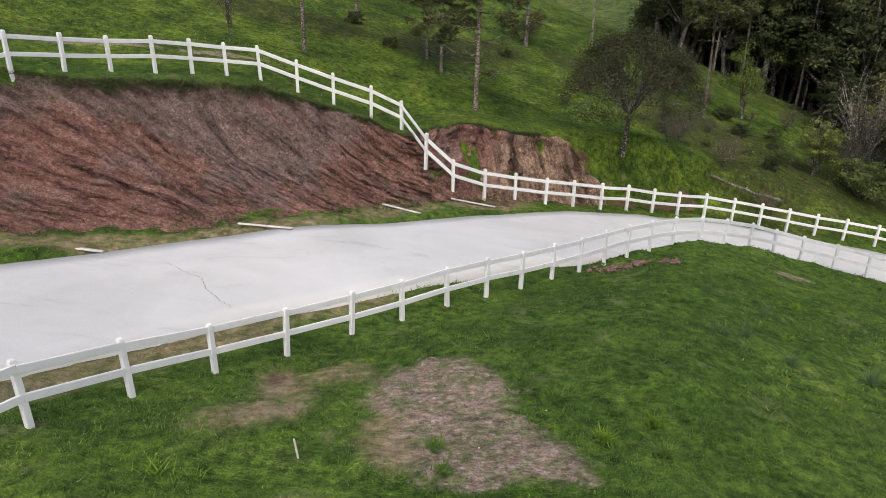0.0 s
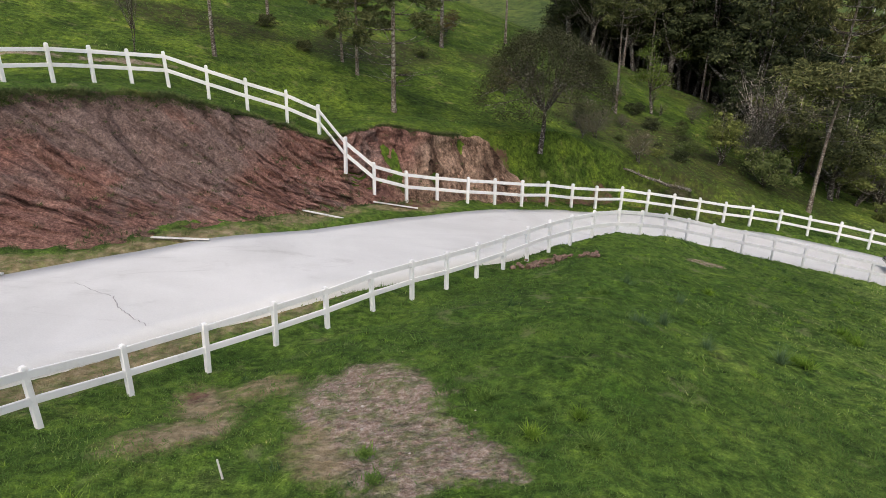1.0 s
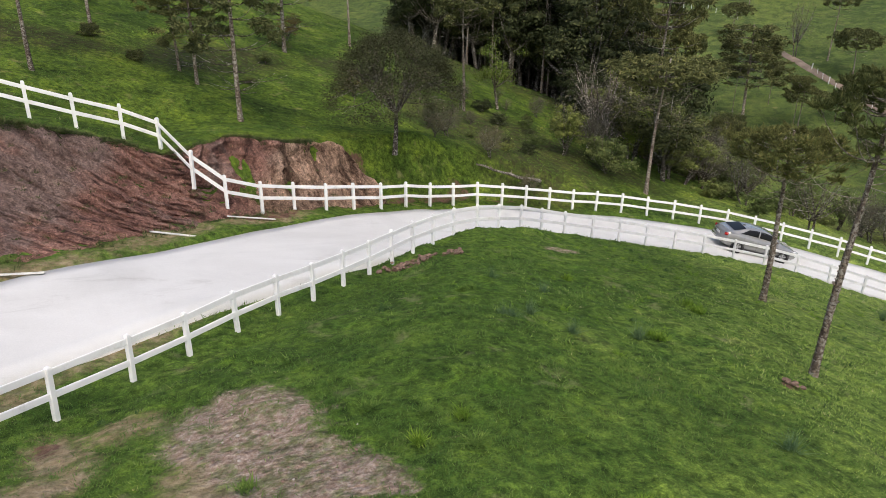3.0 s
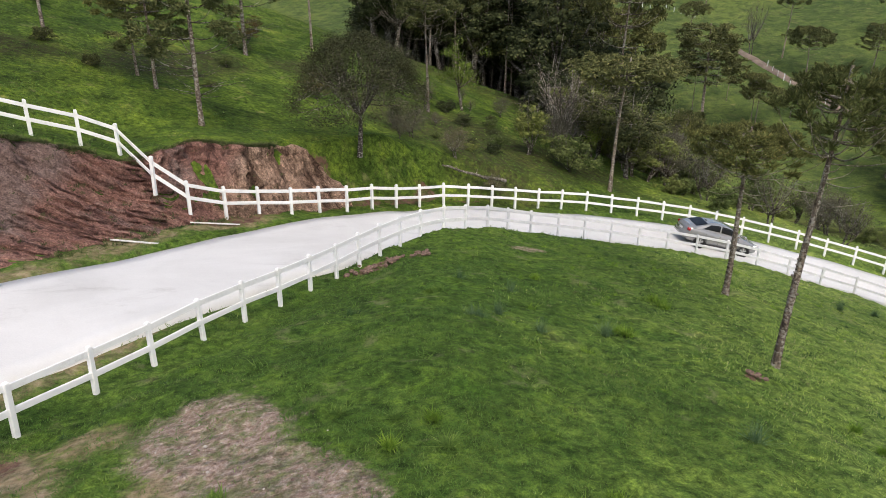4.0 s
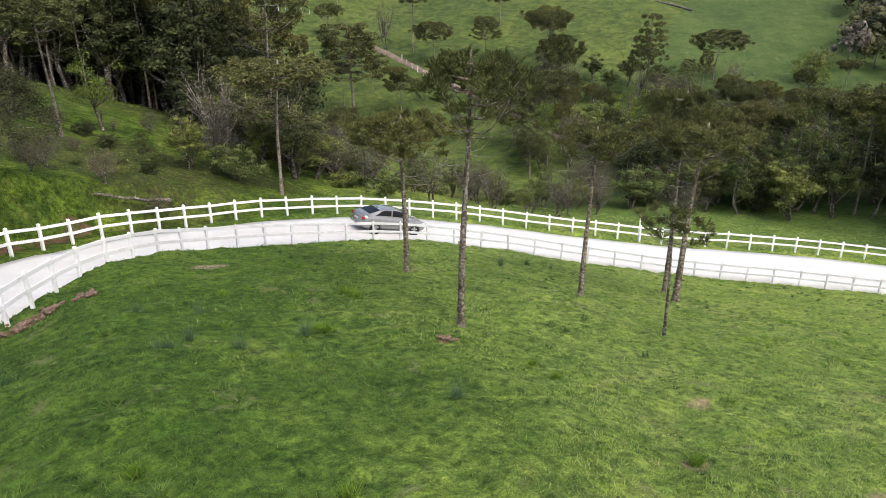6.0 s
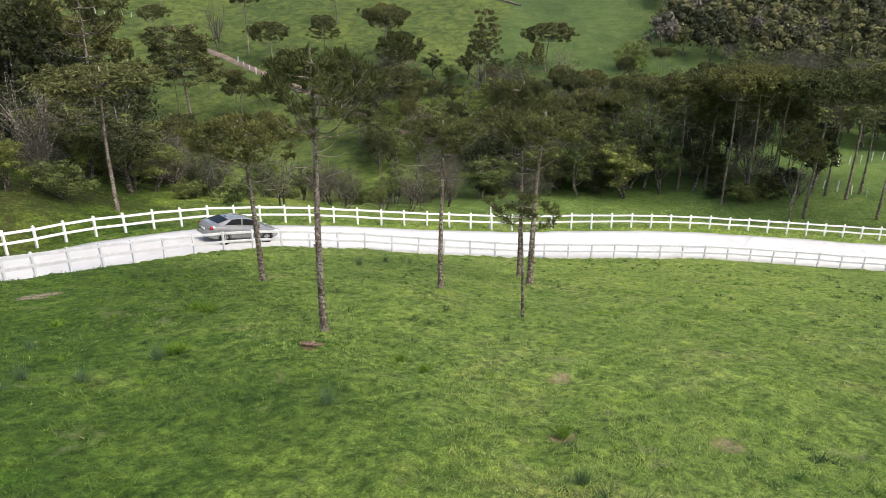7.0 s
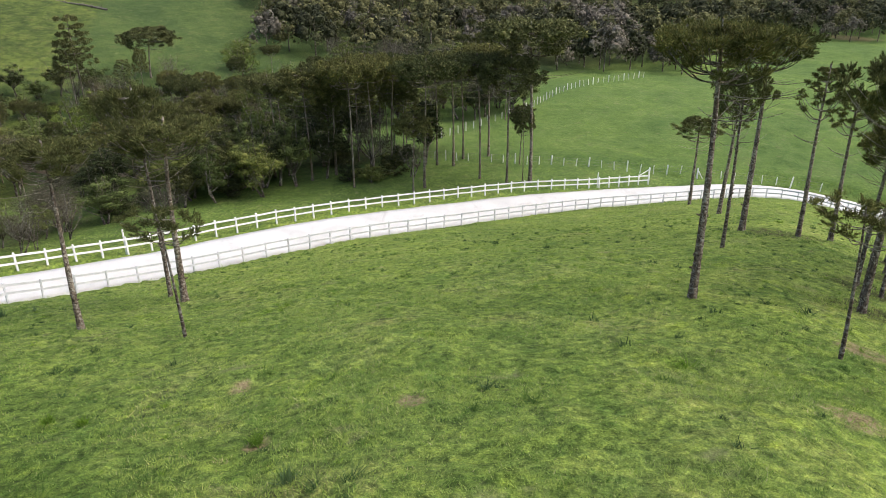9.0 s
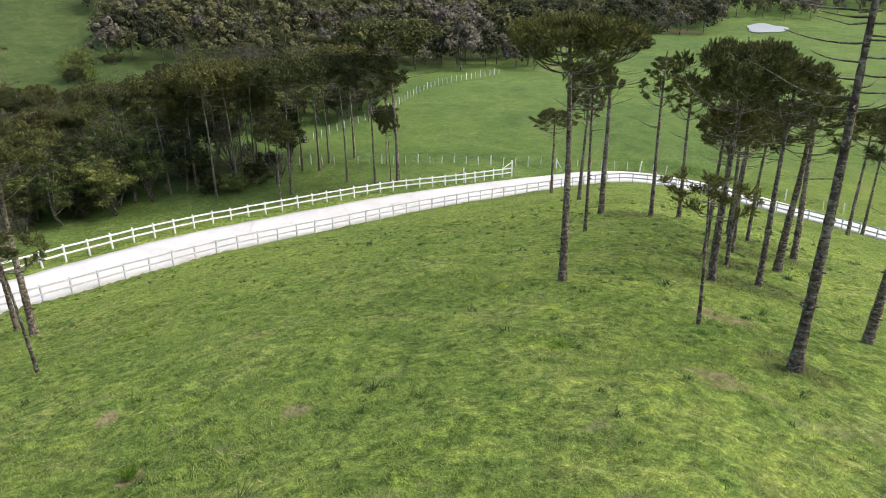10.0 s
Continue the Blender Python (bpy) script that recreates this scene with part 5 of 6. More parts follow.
wood(70, 44, (55, 72), (116, 142), ("grey", "dark", "olive", "bare", "shrub_dark"), (4.5, 8.5), "trees of the valley", 3.4, None, 0.12)
wood(65, 36, (64, 83), (83, 108), ("dark", "dark_tall", "olive", "olive_tall", "grey"), (6, 9.5), "trees of the pine wood", 2.8, None, 0.5)
wood(72, 14, (83, 91), (83, 99), ("dark", "dark_tall", "olive", "grey"), (7, 10), "trees of the pine wood", 2.8, None, 0.62)
wood(73, 12, (69, 80), (78, 87), ("dark", "olive_tall", "dark", "olive"), (6, 9), "trees of the pine wood", 2.4)
wood(68, 20, (66, 90), (79, 92), ("shrub_dark", "shrub", "shrub_dark", "bare"), (5, 8), "undergrowth of the pine wood", 2.2)
wood(77, 30, (76, 84), (110, 136), ("olive", "grey", "light", "dark", "olive"), (5.5, 8.5), "trees of the pine wood", 3.6, None, 0.2)
wood(78, 64, (84, 97), (108, 160), ("olive", "grey", "olive_tall", "dark", "grey"), (6, 9), "trees of the pine wood", 3.6, None, 0.15)
wood(79, 14, (33, 46), (50, 72), ("olive", "light", "olive_tall", "shrub", "grey"), (4.0, 6.0), "trees below the lane", 2.4)
wood(66, 34, (88, 100), (104, 152), ("grey", "grey", "olive", "dark"), (6, 9), "trees of the pine wood", 4.0,
     lambda x, y: math.degrees(math.atan2(x, y)) < 100 - (math.hypot(x, y) - 96) * 0.02, 0.15)

# ---- the far woods ----
def far_woods():
    """The wooded ridge across the valley: many crowns of loose foliage on thin stems, past counting."""
    rng = np.random.default_rng(71)
    places = []
    for az0, az1, d0, d1, n in ((79, 113, 160, 240, 1800), (77, 115, 240, 360, 1500), (64, 120, 360, 540, 420), (112, 134, 400, 640, 260), (107, 113, 262, 300, 80), (113, 124, 246, 270, 160), (112.5, 124.5, 264, 335, 700), (124, 131, 298, 352, 420), (124, 140, 330, 430, 260)):
        a = np.radians(rng.uniform(az0, az1, n))
        d = np.sqrt(rng.uniform(d0 ** 2, d1 ** 2, n))
        places.append(np.stack([d * np.sin(a), d * np.cos(a)], -1))
    kept = []
    for q in np.concatenate(places):
        near = np.array(kept[-900:]) if kept else np.zeros((0, 2))
        if not len(near) or ((near - q) ** 2).sum(1).min() > (5.6 if np.hypot(*q) < 300 else 7.0) ** 2:
            kept.append(q)
    p = np.array(kept)
    z = land(p[:, 0], p[:, 1])
    groups = {"dark": [], "grey": [], "olive": []}
    clumps = {"dark": [], "grey": [], "olive": []}
    stems = []
    for i, (x, y) in enumerate(p):
        h = rng.uniform(6.5, 12.5)
        r = h * rng.uniform(0.34, 0.46)
        k, fine = 264, 1.02
        c = rng.normal(size=(12, 3))
        c[:, 2] = np.abs(c[:, 2]) * 0.9 - 0.2
        c /= np.linalg.norm(c, axis=1)[:, None]
        u = rng.normal(size=(k, 3))
        u /= np.linalg.norm(u, axis=1)[:, None]
        q = np.repeat(c * np.array([r, r, h * 0.44]) * 0.78, k // 12, axis=0) + u * 0.42 * r * rng.uniform(0.7, 1.12, (k, 1)) + np.array([x, y, z[i] + h * 0.44])
        key = rng.choice(["dark", "olive", "grey", "olive", "grey", "dark"])
        clumps[key].append(lobes(c * np.array([r, r, h * 0.44]) * 0.78 + np.array([x, y, z[i] + h * 0.44]), rng.uniform(0.18, 0.27, 12) * r, 0.9, rng))
        groups[key].append((q, rng.normal(0, 1, (k, 3)), rng.uniform(0.7, 1.4, k) * (0.36 + 0.028 * h) * fine, u + np.array([0, 0, 0.6])))
        stems.append(tube(np.array([(x, y, z[i] - 0.3), (x + rng.normal(0, 0.3), y, z[i] + h * 0.6)]), np.array([0.16, 0.08]), 4))
    for key, mat in (("dark", M_FAR_DARK), ("grey", M_FAR_GREY), ("olive", M_FAR_OLIVE)):
        v, f = strew(LEAF * np.array([1.5, 1.5, 1]), LEAF_T, *(np.concatenate([g[c] for g in groups[key]]) for c in range(3)), rng, np.concatenate([g[3] for g in groups[key]]), 0.25)
        v, f = join([(v, f)] + clumps[key])
        tagged(new("far_woods", sheet("far_woods", v + np.array([0, 0, Z0]), f, mat, False)), "distant mixed forest covering the ridge across the valley", "forest", kind="stuff")
    v, f = join(stems)
    tagged(new("far_stems", sheet("far_stems", v + np.array([0, 0, Z0]), f, M_BARK_GREY)), "grey stems of the distant forest", "forest", kind="stuff")


far_woods()


# ---- grass and weeds ----
def in_blot(x, y, rows):
    return spread(x, y, rows) < 0.95


def blades(x, y, z, height, width, per, rng, spread, flop=(0.7, 2.6)):
    """Tufts of narrow bent blades, as triangles."""
    n = len(x) * per
    bx, by, bz = (np.repeat(c, per) for c in (x, y, z))
    h = np.repeat(height, per) * rng.uniform(0.55, 1.25, n)
    w = np.repeat(width, per) * rng.uniform(0.7, 1.3, n)
    sp = np.repeat(spread, per)
    a = rng.uniform(0, 2 * np.pi, n)
    bx, by = bx + rng.normal(0, 1, n) * sp * 0.5, by + rng.normal(0, 1, n) * sp * 0.5
    lean = rng.uniform(*flop, n) * h
    side = a + np.pi / 2 + rng.normal(0, 0.4, n)
    p0 = np.stack([bx - np.cos(side) * w, by - np.sin(side) * w, bz - 0.02], -1)
    p1 = np.stack([bx + np.cos(side) * w, by + np.sin(side) * w, bz - 0.02], -1)
    p2 = np.stack([bx + np.cos(a) * lean, by + np.sin(a) * lean, bz + h], -1)
    v = np.stack([p0, p1, p2], 1).reshape(-1, 3)
    return v, np.arange(len(v)).reshape(-1, 3)


def grass():
    rng = np.random.default_rng(81)
    xs, ys = [], []
    for d0, d1, rho in ((4.5, 13, 270), (13, 22, 118), (22, 36, 42), (36, 75, 10)):
        n = int(rho * (d1 ** 2 - d0 ** 2) / 2 * radians(182))
        a, d = np.radians(rng.uniform(-42, 140, n)), np.sqrt(rng.uniform(d0 ** 2, d1 ** 2, n))
        xs.append(d * np.sin(a))
        ys.append(d * np.cos(a))
    x, y = np.concatenate(xs), np.concatenate(ys)
    z, zc = land(x, y), land(x, y, 0.22)
    keep = (np.abs(z - zc) < 0.01) & ~(in_blot(x, y, PATCHES) & (rng.random(len(x)) < 0.9)) & ~(in_blot(x, y, RED_PATCHES) & (rng.random(len(x)) < 0.9))
    keep &= ~(in_blot(x, y, DRY_PATCHES) & (rng.random(len(x)) < 0.6))
    keep &= wobble(x, y, 2.0, 8.0) + rng.normal(0, 0.9, len(x)) > -0.9
    x, y, z = x[keep], y[keep], z[keep]
    z = z + turf(x, y)
    d = np.hypot(x, y)
    lush = np.clip(0.9 + 0.6 * wobble(x, y, 1.7, 3.0) + 0.45 * wobble(x, y, 0.6, 6.0), 0.3, 2.4)
    rank = rng.random(len(x)) < 0.02
    h = 0.029 * lush * (1 + 0.012 * d) * np.where(rank, 1.7, 1.0)
    w = (0.0035 + 0.00045 * d) * np.where(rank, 1.2, 1.0)
    east = smooth(-4, 13, x - 0.75 * y) + rng.normal(0, 0.18, len(x)) + 0.22 * wobble(x, y, 5.0, 2.0)
    for name, sel, stops in (("lush_grass", east < 0.45, [(0.0, (0.060, 0.108, 0.022)), (0.45, (0.098, 0.170, 0.034)), (0.9, (0.136, 0.210, 0.048)), (1.0, (0.19, 0.23, 0.08))]),
                             ("pale_grass", east >= 0.45, [(0.0, (0.215, 0.305, 0.070)), (0.5, (0.275, 0.362, 0.088)), (0.86, (0.34, 0.41, 0.12)), (0.95, (0.40, 0.40, 0.18)), (1.0, (0.48, 0.44, 0.27))])):
        v, f = blades(x[sel], y[sel], z[sel] + Z0, h[sel], w[sel], 4, rng, 0.05 + 0.002 * d[sel])
        me = sheet(name, v, f, mat_grass_blade(name + "_blades", stops), False)
        tagged(new(name, me), "short uneven pasture grass in tufts" if name == "lush_grass" else "paler dry-tipped pasture grass in tufts", "grass", kind="stuff")


grass()

M_WEED = mat_grass_blade("weed_leaves", [(0.0, (0.075, 0.135, 0.026)), (0.6, (0.13, 0.205, 0.040)), (1.0, (0.21, 0.28, 0.07))])
M_WEED_BLUE = mat_grass_blade("thistle_leaves", [(0.0, (0.08, 0.135, 0.060)), (0.6, (0.14, 0.21, 0.100)), (1.0, (0.22, 0.29, 0.165))])
M_WEED_DARK = mat_grass_blade("dark_weed_leaves", [(0.0, (0.025, 0.055, 0.018)), (0.6, (0.055, 0.105, 0.032)), (1.0, (0.10, 0.15, 0.055))])
M_STRAW = mat_grass_blade("dry_blades", [(0.0, (0.20, 0.19, 0.09)), (0.6, (0.36, 0.33, 0.18)), (1.0, (0.50, 0.46, 0.28))])
M_WEED_LIME = mat_grass_blade("lime_leaves", [(0.0, (0.105, 0.18, 0.02)), (0.6, (0.175, 0.275, 0.03)), (1.0, (0.25, 0.33, 0.06))])


def weed_mesh(seed, h, r, mat, count, wide, flop):
    rng = np.random.default_rng(seed)
    n = np.zeros(count)
    v, f = blades(n, n, n, n + h, n + wide, 2, rng, n + r, flop)
    # a second, lower skirt of leaves
    v2, f2 = blades(n, n, n, n + h * 0.45, n + wide * 1.3, 2, rng, n + r * 0.7)
    return sheet("leaves", *join([(v, f), (v2, f2)]), mat, False)


WEEDS = {"lime": [weed_mesh(91 + i, 0.16, 0.13, M_WEED_LIME, 40, 0.010, (0.5, 1.3)) for i in range(2)], "thistle": [weed_mesh(94 + i, 0.42, 0.09, M_WEED_BLUE, 40, 0.005, (0.05, 0.6)) for i in range(2)],
         "dock": [weed_mesh(97 + i, 0.09, 0.15, M_WEED, 40, 0.012, (0.7, 2.0)) for i in range(3)], "tussock": [weed_mesh(101 + i, 0.16, 0.12, M_WEED, 30, 0.007, (0.8, 2.4)) for i in range(2)]}
WEED_WORDS = {"lime": "bright lime-green weed clump in the grass", "thistle": "upright blue-green thistle clump in the grass", "dock": "dark green broad-leaved weed clump in the grass", "tussock": "long-bladed arching grass tussock in the pasture"}


def weed(kind, x, y, k, rng):
    ob = new("weed", rng.choice(WEEDS[kind]))
    ob.matrix_basis = Matrix.LocRotScale((x, y, ground(x, y)), Euler((0, 0, rng.uniform(0, 6.28))), (k, k, k * rng.uniform(0.8, 1.2)))
    return tagged(ob, WEED_WORDS[kind], "weed", "weeds in the pasture")


def weeds():
    rng = random.Random(99)
    for kind, x, y, k in WEED_PLACES:
        weed(kind, x, y, k, rng)


def small_weeds():
    """Low leafy clumps all over the pasture: dark rosettes, lime-green clumps and bleached tufts."""
    g = np.random.default_rng(98)
    for count, size, tall, mat, name, words in ((3000, 0.8, 0.085, M_WEED, "small_weeds", "low leafy weed clumps scattered through the pasture"),
                                                (1900, 0.8, 0.11, M_WEED_LIME, "lime_weeds", "bright lime-green weed clumps scattered through the pasture"),
                                                (1700, 0.9, 0.10, M_WEED_DARK, "dark_weeds", "dark green rosettes scattered through the pasture"),
                                                (800, 0.6, 0.04, M_STRAW, "dry_tufts", "bleached dry grass tufts scattered through the pasture")):
        a, d = np.radians(g.uniform(-36, 136, count)), np.sqrt(g.uniform(30, 46 ** 2, count))
        x, y = d * np.sin(a), d * np.cos(a)
        inside = (d < np.interp(np.degrees(a), LAZ, LDIST) - 0.6) & ~in_blot(x, y, PATCHES)
        if name != "small_weeds":
            # they grow in drifts
            inside &= lumps(x, y, 4.5, count * 0.01) + 0.5 * lumps(x, y, 1.6, count * 0.013) > 0.0
        x, y, d = x[inside], y[inside], d[inside]
        k = size * np.clip(g.lognormal(-0.7, 0.5, len(x)), 0.25, 1.8)
        v, f = blades(x, y, land(x, y) + turf(x, y) + Z0, tall * k, 0.009 * k + 0.0003 * d, 34, g, 0.15 * k)
        tagged(new(name, sheet(name, v, f, mat, False)), words, "weeds", kind="stuff")


WEED_PLACES = [("thistle", 5.85, 12.73, 0.95), ("thistle", 6.0, 12.62, 0.75), ("thistle", 6.75, 13.19, 0.9), ("thistle", 8.09, 15.13, 1.0), ("thistle", 7.18, 11.96, 1.0), ("thistle", 9.01, 12.07, 1.0), ("thistle", 7.02, 16.16, 0.8),
               ("dock", 7.63, 15.99, 1.1), ("lime", 10.01, 17.19, 1.1), ("lime", 9.74, 12.2, 1.2), ("lime", 9.5, 12.35, 0.9), ("lime", 7.59, 10.74, 0.9), ("lime", 3.12, 8.13, 0.9), ("lime", 2.28, 7.62, 0.9), ("lime", 4.66, 5.73, 0.8),
               ("lime", 13.27, 15.14, 1.4), ("lime", 13.1, 14.8, 1.2), ("thistle", 8.4, 7.0, 1.1), ("lime", 13.4, 15.7, 1.2), ("thistle", 25.7, 18.3, 1.2), ("thistle", 28.2, 18.4, 1.1), ("thistle", 28.8, 17.3, 1.0),
               ("lime", 11.5, 6.8, 0.9), ("lime", 11.8, 7.6, 0.9), ("dock", 6.0, 15.1, 1.2), ("dock", 5.7, 15.0, 0.9), ("dock", 3.4, 13.2, 1.1), ("tussock", 1.98, 9.13, 1.1), ("tussock", 3.02, 7.32, 1.0), ("tussock", 2.03, 10.65, 0.8), ("tussock", 2.64, 8.47, 0.8),
               ("thistle", 7.9, 2.3, 0.8), ("lime", 9.6, 3.1, 1.0), ("dock", 8.1, 2.3, 1.0), ("dock", 0.0, 7.6, 0.8), ("dock", 0.1, 6.9, 0.8), ("dock", 4.91, 9.52, 0.9)]
weeds()
small_weeds()


def bank_grass():
    """Ragged grass hanging over the top of the earth bank, and stray tufts rooted on its face and along its foot."""
    g = np.random.default_rng(97)
    s = np.concatenate([g.uniform(S_OF(-50), S_OF(22), 2600), g.uniform(S_OF(-50), S_OF(22), 420), g.uniform(S_OF(-50), S_OF(20), 300)])
    v = np.concatenate([g.normal(1.03, 0.035, 2600), g.uniform(0.1, 0.98, 420), g.normal(-0.06, 0.06, 300)])
    keep = (wobble(s, v * 6, 1.6, 3.0) + g.normal(0, 0.5, len(s)) > -0.2)
    s, v = s[keep], v[keep]
    az = np.interp(s, LS, LAZ)
    x, y, _, tx, ty = at_line(s, np.interp(az, OFF_AZ, BANK_E) + v * np.interp(az, OFF_AZ, BANK_W))
    z = land(x, y) + 0.02
    k = np.clip(g.lognormal(0.0, 0.35, len(x)), 0.5, 2.0)
    vs, fs = blades(x, y, z + Z0, 0.075 * k, 0.011 + 0 * k, 14, g, 0.11 * k)
    tagged(new("bank_grass", sheet("bank_grass", vs, fs, mat_grass_blade("bank_grass_blades", [(0.0, (0.045, 0.060, 0.018)), (0.6, (0.10, 0.125, 0.040)), (1.0, (0.22, 0.20, 0.10))]), False)), "ragged grass tufts overhanging the earth bank", "grass", kind="stuff")


bank_grass()


# ---- the car ----
def car():
    """A mid-grey four-door saloon, 4.5 m long, heading along +x."""
    paint, t, b = shader("grey_car_paint", 0.22, 0.30, 0.5)
    b.inputs["Coat Weight"].default_value, b.inputs["Coat Roughness"].default_value = 1.0, 0.05
    t.links.new(ramp(t, tex_noise(t, 3, 4, 0.6, where(t)), [(0.3, (0.235, 0.235, 0.232)), (0.7, (0.265, 0.265, 0.26))]), b.inputs["Base Color"])
    glass = mat_plain("tinted_glass", (0.008, 0.009, 0.010), 0.04, 0.0, 0.15, 0.1)
    rubber = mat_plain("tyre_rubber", (0.018, 0.018, 0.018), 0.85, 0, 0.2)
    alloy = mat_plain("alloy", (0.45, 0.45, 0.46), 0.3, 0.9, 0.5)
    trim = mat_plain("black_trim", (0.02, 0.02, 0.021), 0.5, 0, 0.3)
    red = mat_plain("red_lamp", (0.32, 0.012, 0.012), 0.15, 0, 0.5)
    clear = mat_plain("clear_lamp", (0.55, 0.57, 0.58), 0.1, 0.3, 0.6)
    plate = mat_plain("plate", (0.5, 0.5, 0.5), 0.5)
    thing = tagged(new("car"), "grey four-door saloon car on the concrete lane", "car")

    # lower body: stations along x, each a rounded section; z of the shoulder line and half width
    st = [(-2.24, 0.60, 0.58, 0.88), (-2.18, 0.72, 0.36, 0.98), (-2.0, 0.82, 0.27, 1.05), (-1.6, 0.87, 0.24, 1.08), (-1.1, 0.885, 0.22, 1.03), (-0.3, 0.89, 0.22, 0.98), (0.5, 0.89, 0.22, 0.95),
          (1.0, 0.885, 0.22, 0.93), (1.5, 0.87, 0.24, 0.88), (1.95, 0.81, 0.27, 0.79), (2.17, 0.70, 0.34, 0.70), (2.26, 0.55, 0.44, 0.60)]
    fx = np.linspace(st[0][0], st[-1][0], 40)
    cols = np.array(st)
    w, lo, hi = (np.interp(fx, cols[:, 0], cols[:, k]) for k in (1, 2, 3))
    prof = [(-1.0, 0.55), (-1.02, 0.30), (-0.97, 0.06), (-0.85, 0.0), (0.0, 0.0), (0.85, 0.0), (0.97, 0.06), (1.02, 0.30), (1.0, 0.55), (0.965, 0.80), (0.90, 0.95), (0.78, 1.0), (0.40, 1.03), (0.0, 1.04), (-0.40, 1.03), (-0.78, 1.0), (-0.90, 0.95), (-0.965, 0.80)]
    v = np.array([[(x, a * ww, l + (h - l) * c) for a, c in prof] for x, ww, l, h in zip(fx, w, lo, hi)]).reshape(-1, 3)
    f = grid_faces(len(fx), len(prof), True)
    me = mesh_from("body", v, [tuple(q) for q in f] + [tuple(range(len(prof))), tuple(range(len(v) - 1, len(v) - len(prof) - 1, -1))], paint, True)
    body = part("body", me, thing)
    # cabin: roof and pillars over the shoulder line
    cst = np.array([(-1.92, 1.04, 0.70, 1.07), (-1.55, 1.05, 0.68, 1.20), (-1.05, 1.03, 0.64, 1.385), (-0.5, 1.0, 0.62, 1.455), (0.05, 0.97, 0.62, 1.45), (0.45, 0.95, 0.63, 1.37), (0.9, 0.93, 0.67, 1.14), (1.25, 0.91, 0.72, 0.94)])
    cx = np.linspace(-1.92, 1.25, 26)
    base, hw, top = (np.interp(cx, cst[:, 0], cst[:, k]) for k in (1, 2, 3))
    cp = [(-1.19, 0.0), (-1.12, 0.35), (-1.03, 0.78), (-0.94, 0.93), (-0.6, 0.99), (0.0, 1.0), (0.6, 0.99), (0.94, 0.93), (1.03, 0.78), (1.12, 0.35), (1.19, 0.0)]
    v = np.array([[(x, a * q, z0 - 0.03 + (z1 - z0 + 0.03) * c) for a, c in cp] for x, q, z0, z1 in zip(cx, hw, base, top)]).reshape(-1, 3)
    roof = part("roof", mesh_from("roof", v, grid_faces(len(cx), len(cp)), paint, True), thing)

    def skin(x, c, sgn, lift=0.012):
        """A place on the cabin's side at x and the share c of its height."""
        q, z0, z1 = np.interp(x, cx, hw), np.interp(x, cx, base), np.interp(x, cx, top)
        a = np.interp(c, [p[1] for p in cp[:6]], [-p[0] for p in cp[:6]])
        return (x, sgn * (a * q + lift), z0 - 0.03 + (z1 - z0 + 0.03) * c)

    def pane(name, xs_lo, xs_hi, sgn, c0=0.2, c1=0.86):
        n = 8
        rows = []
        for k in range(4):
            c = c0 + (c1 - c0) * k / 3
            a, b_ = xs_lo[0] + (xs_hi[0] - xs_lo[0]) * k / 3, xs_lo[1] + (xs_hi[1] - xs_lo[1]) * k / 3
            rows += [skin(a + (b_ - a) * i / (n - 1), c, sgn) for i in range(n)]
        fs = [tuple(q) for q in grid_faces(4, n)]
        part(name, mesh_from(name, rows, fs if sgn < 0 else [q[::-1] for q in fs], glass, True), roof, "dark tinted glass")

    for sgn in (-1, 1):
        pane("rear_side_window", (-1.42, -0.32), (-0.92, -0.32), sgn)
        pane("front_side_window", (-0.24, 0.86), (-0.24, 0.42), sgn)
    # windscreen and rear window lie on the roof skin
    for name, xa, xb in (("windscreen", 0.50, 1.12), ("rear_window", -1.74, -1.10)):
        rows = []
        for x in np.linspace(xa, xb, 6):
            q, z0, z1 = np.interp(x, cx, hw), np.interp(x, cx, base), np.interp(x, cx, top)
            for a in np.linspace(-0.9, 0.9, 9):
                c = np.interp(abs(a), [0, 0.6, 0.94], [1.0, 0.99, 0.93])
                rows.append((x + (0.012 if xa > 0 else -0.012), a * q, z0 - 0.03 + (z1 - z0 + 0.03) * c + 0.012))
        part(name, mesh_from(name, rows, [tuple(q) for q in grid_faces(6, 9)], glass, True), roof, "dark tinted glass")

    def box(name, size, at, mat, parent, label="", turn=0.0, round_=0.02):
        bm = bmesh.new()
        bmesh.ops.create_cube(bm, size=1.0, matrix=Matrix.Diagonal((*size, 1)))
        bmesh.ops.bevel(bm, geom=list(bm.edges), offset=min(round_, min(size) * 0.45), segments=2, affect="EDGES")
        return part(name, from_bm(name, bm, mat, True), parent, label, pose(*at, 0, 0, turn))

    for sgn in (-1, 1):
        box("tail_lamp", (0.20, 0.34, 0.15), (-2.06, sgn * 0.62, 0.88), red, body, "red tail lamp", sgn * 32)
        box("headlight", (0.34, 0.28, 0.13), (2.0, sgn * 0.66, 0.70), clear, body, "clear headlight", -sgn * 22)
        box("door_mirror", (0.14, 0.20, 0.13), (0.72, sgn * 0.98, 1.0), paint, body)
        for x in (-0.42, 0.62):
            box("door_handle", (0.18, 0.03, 0.03), (x - 0.28, sgn * 0.905, 0.86), paint, body)
        box("side_sill", (2.2, 0.05, 0.08), (0.0, sgn * 0.885, 0.27), trim, body, "black lower sill")
        for x, gap in ((-1.12, 0.012), (-0.28, 0.012), (0.86, 0.012)):
            box("door_gap", (gap, 0.012, 0.60), (x, sgn * 0.903, 0.62), trim, body, "dark shut line", 0, 0.004)
    box("rear_bumper", (0.18, 1.46, 0.22), (-2.17, 0, 0.47), paint, body)
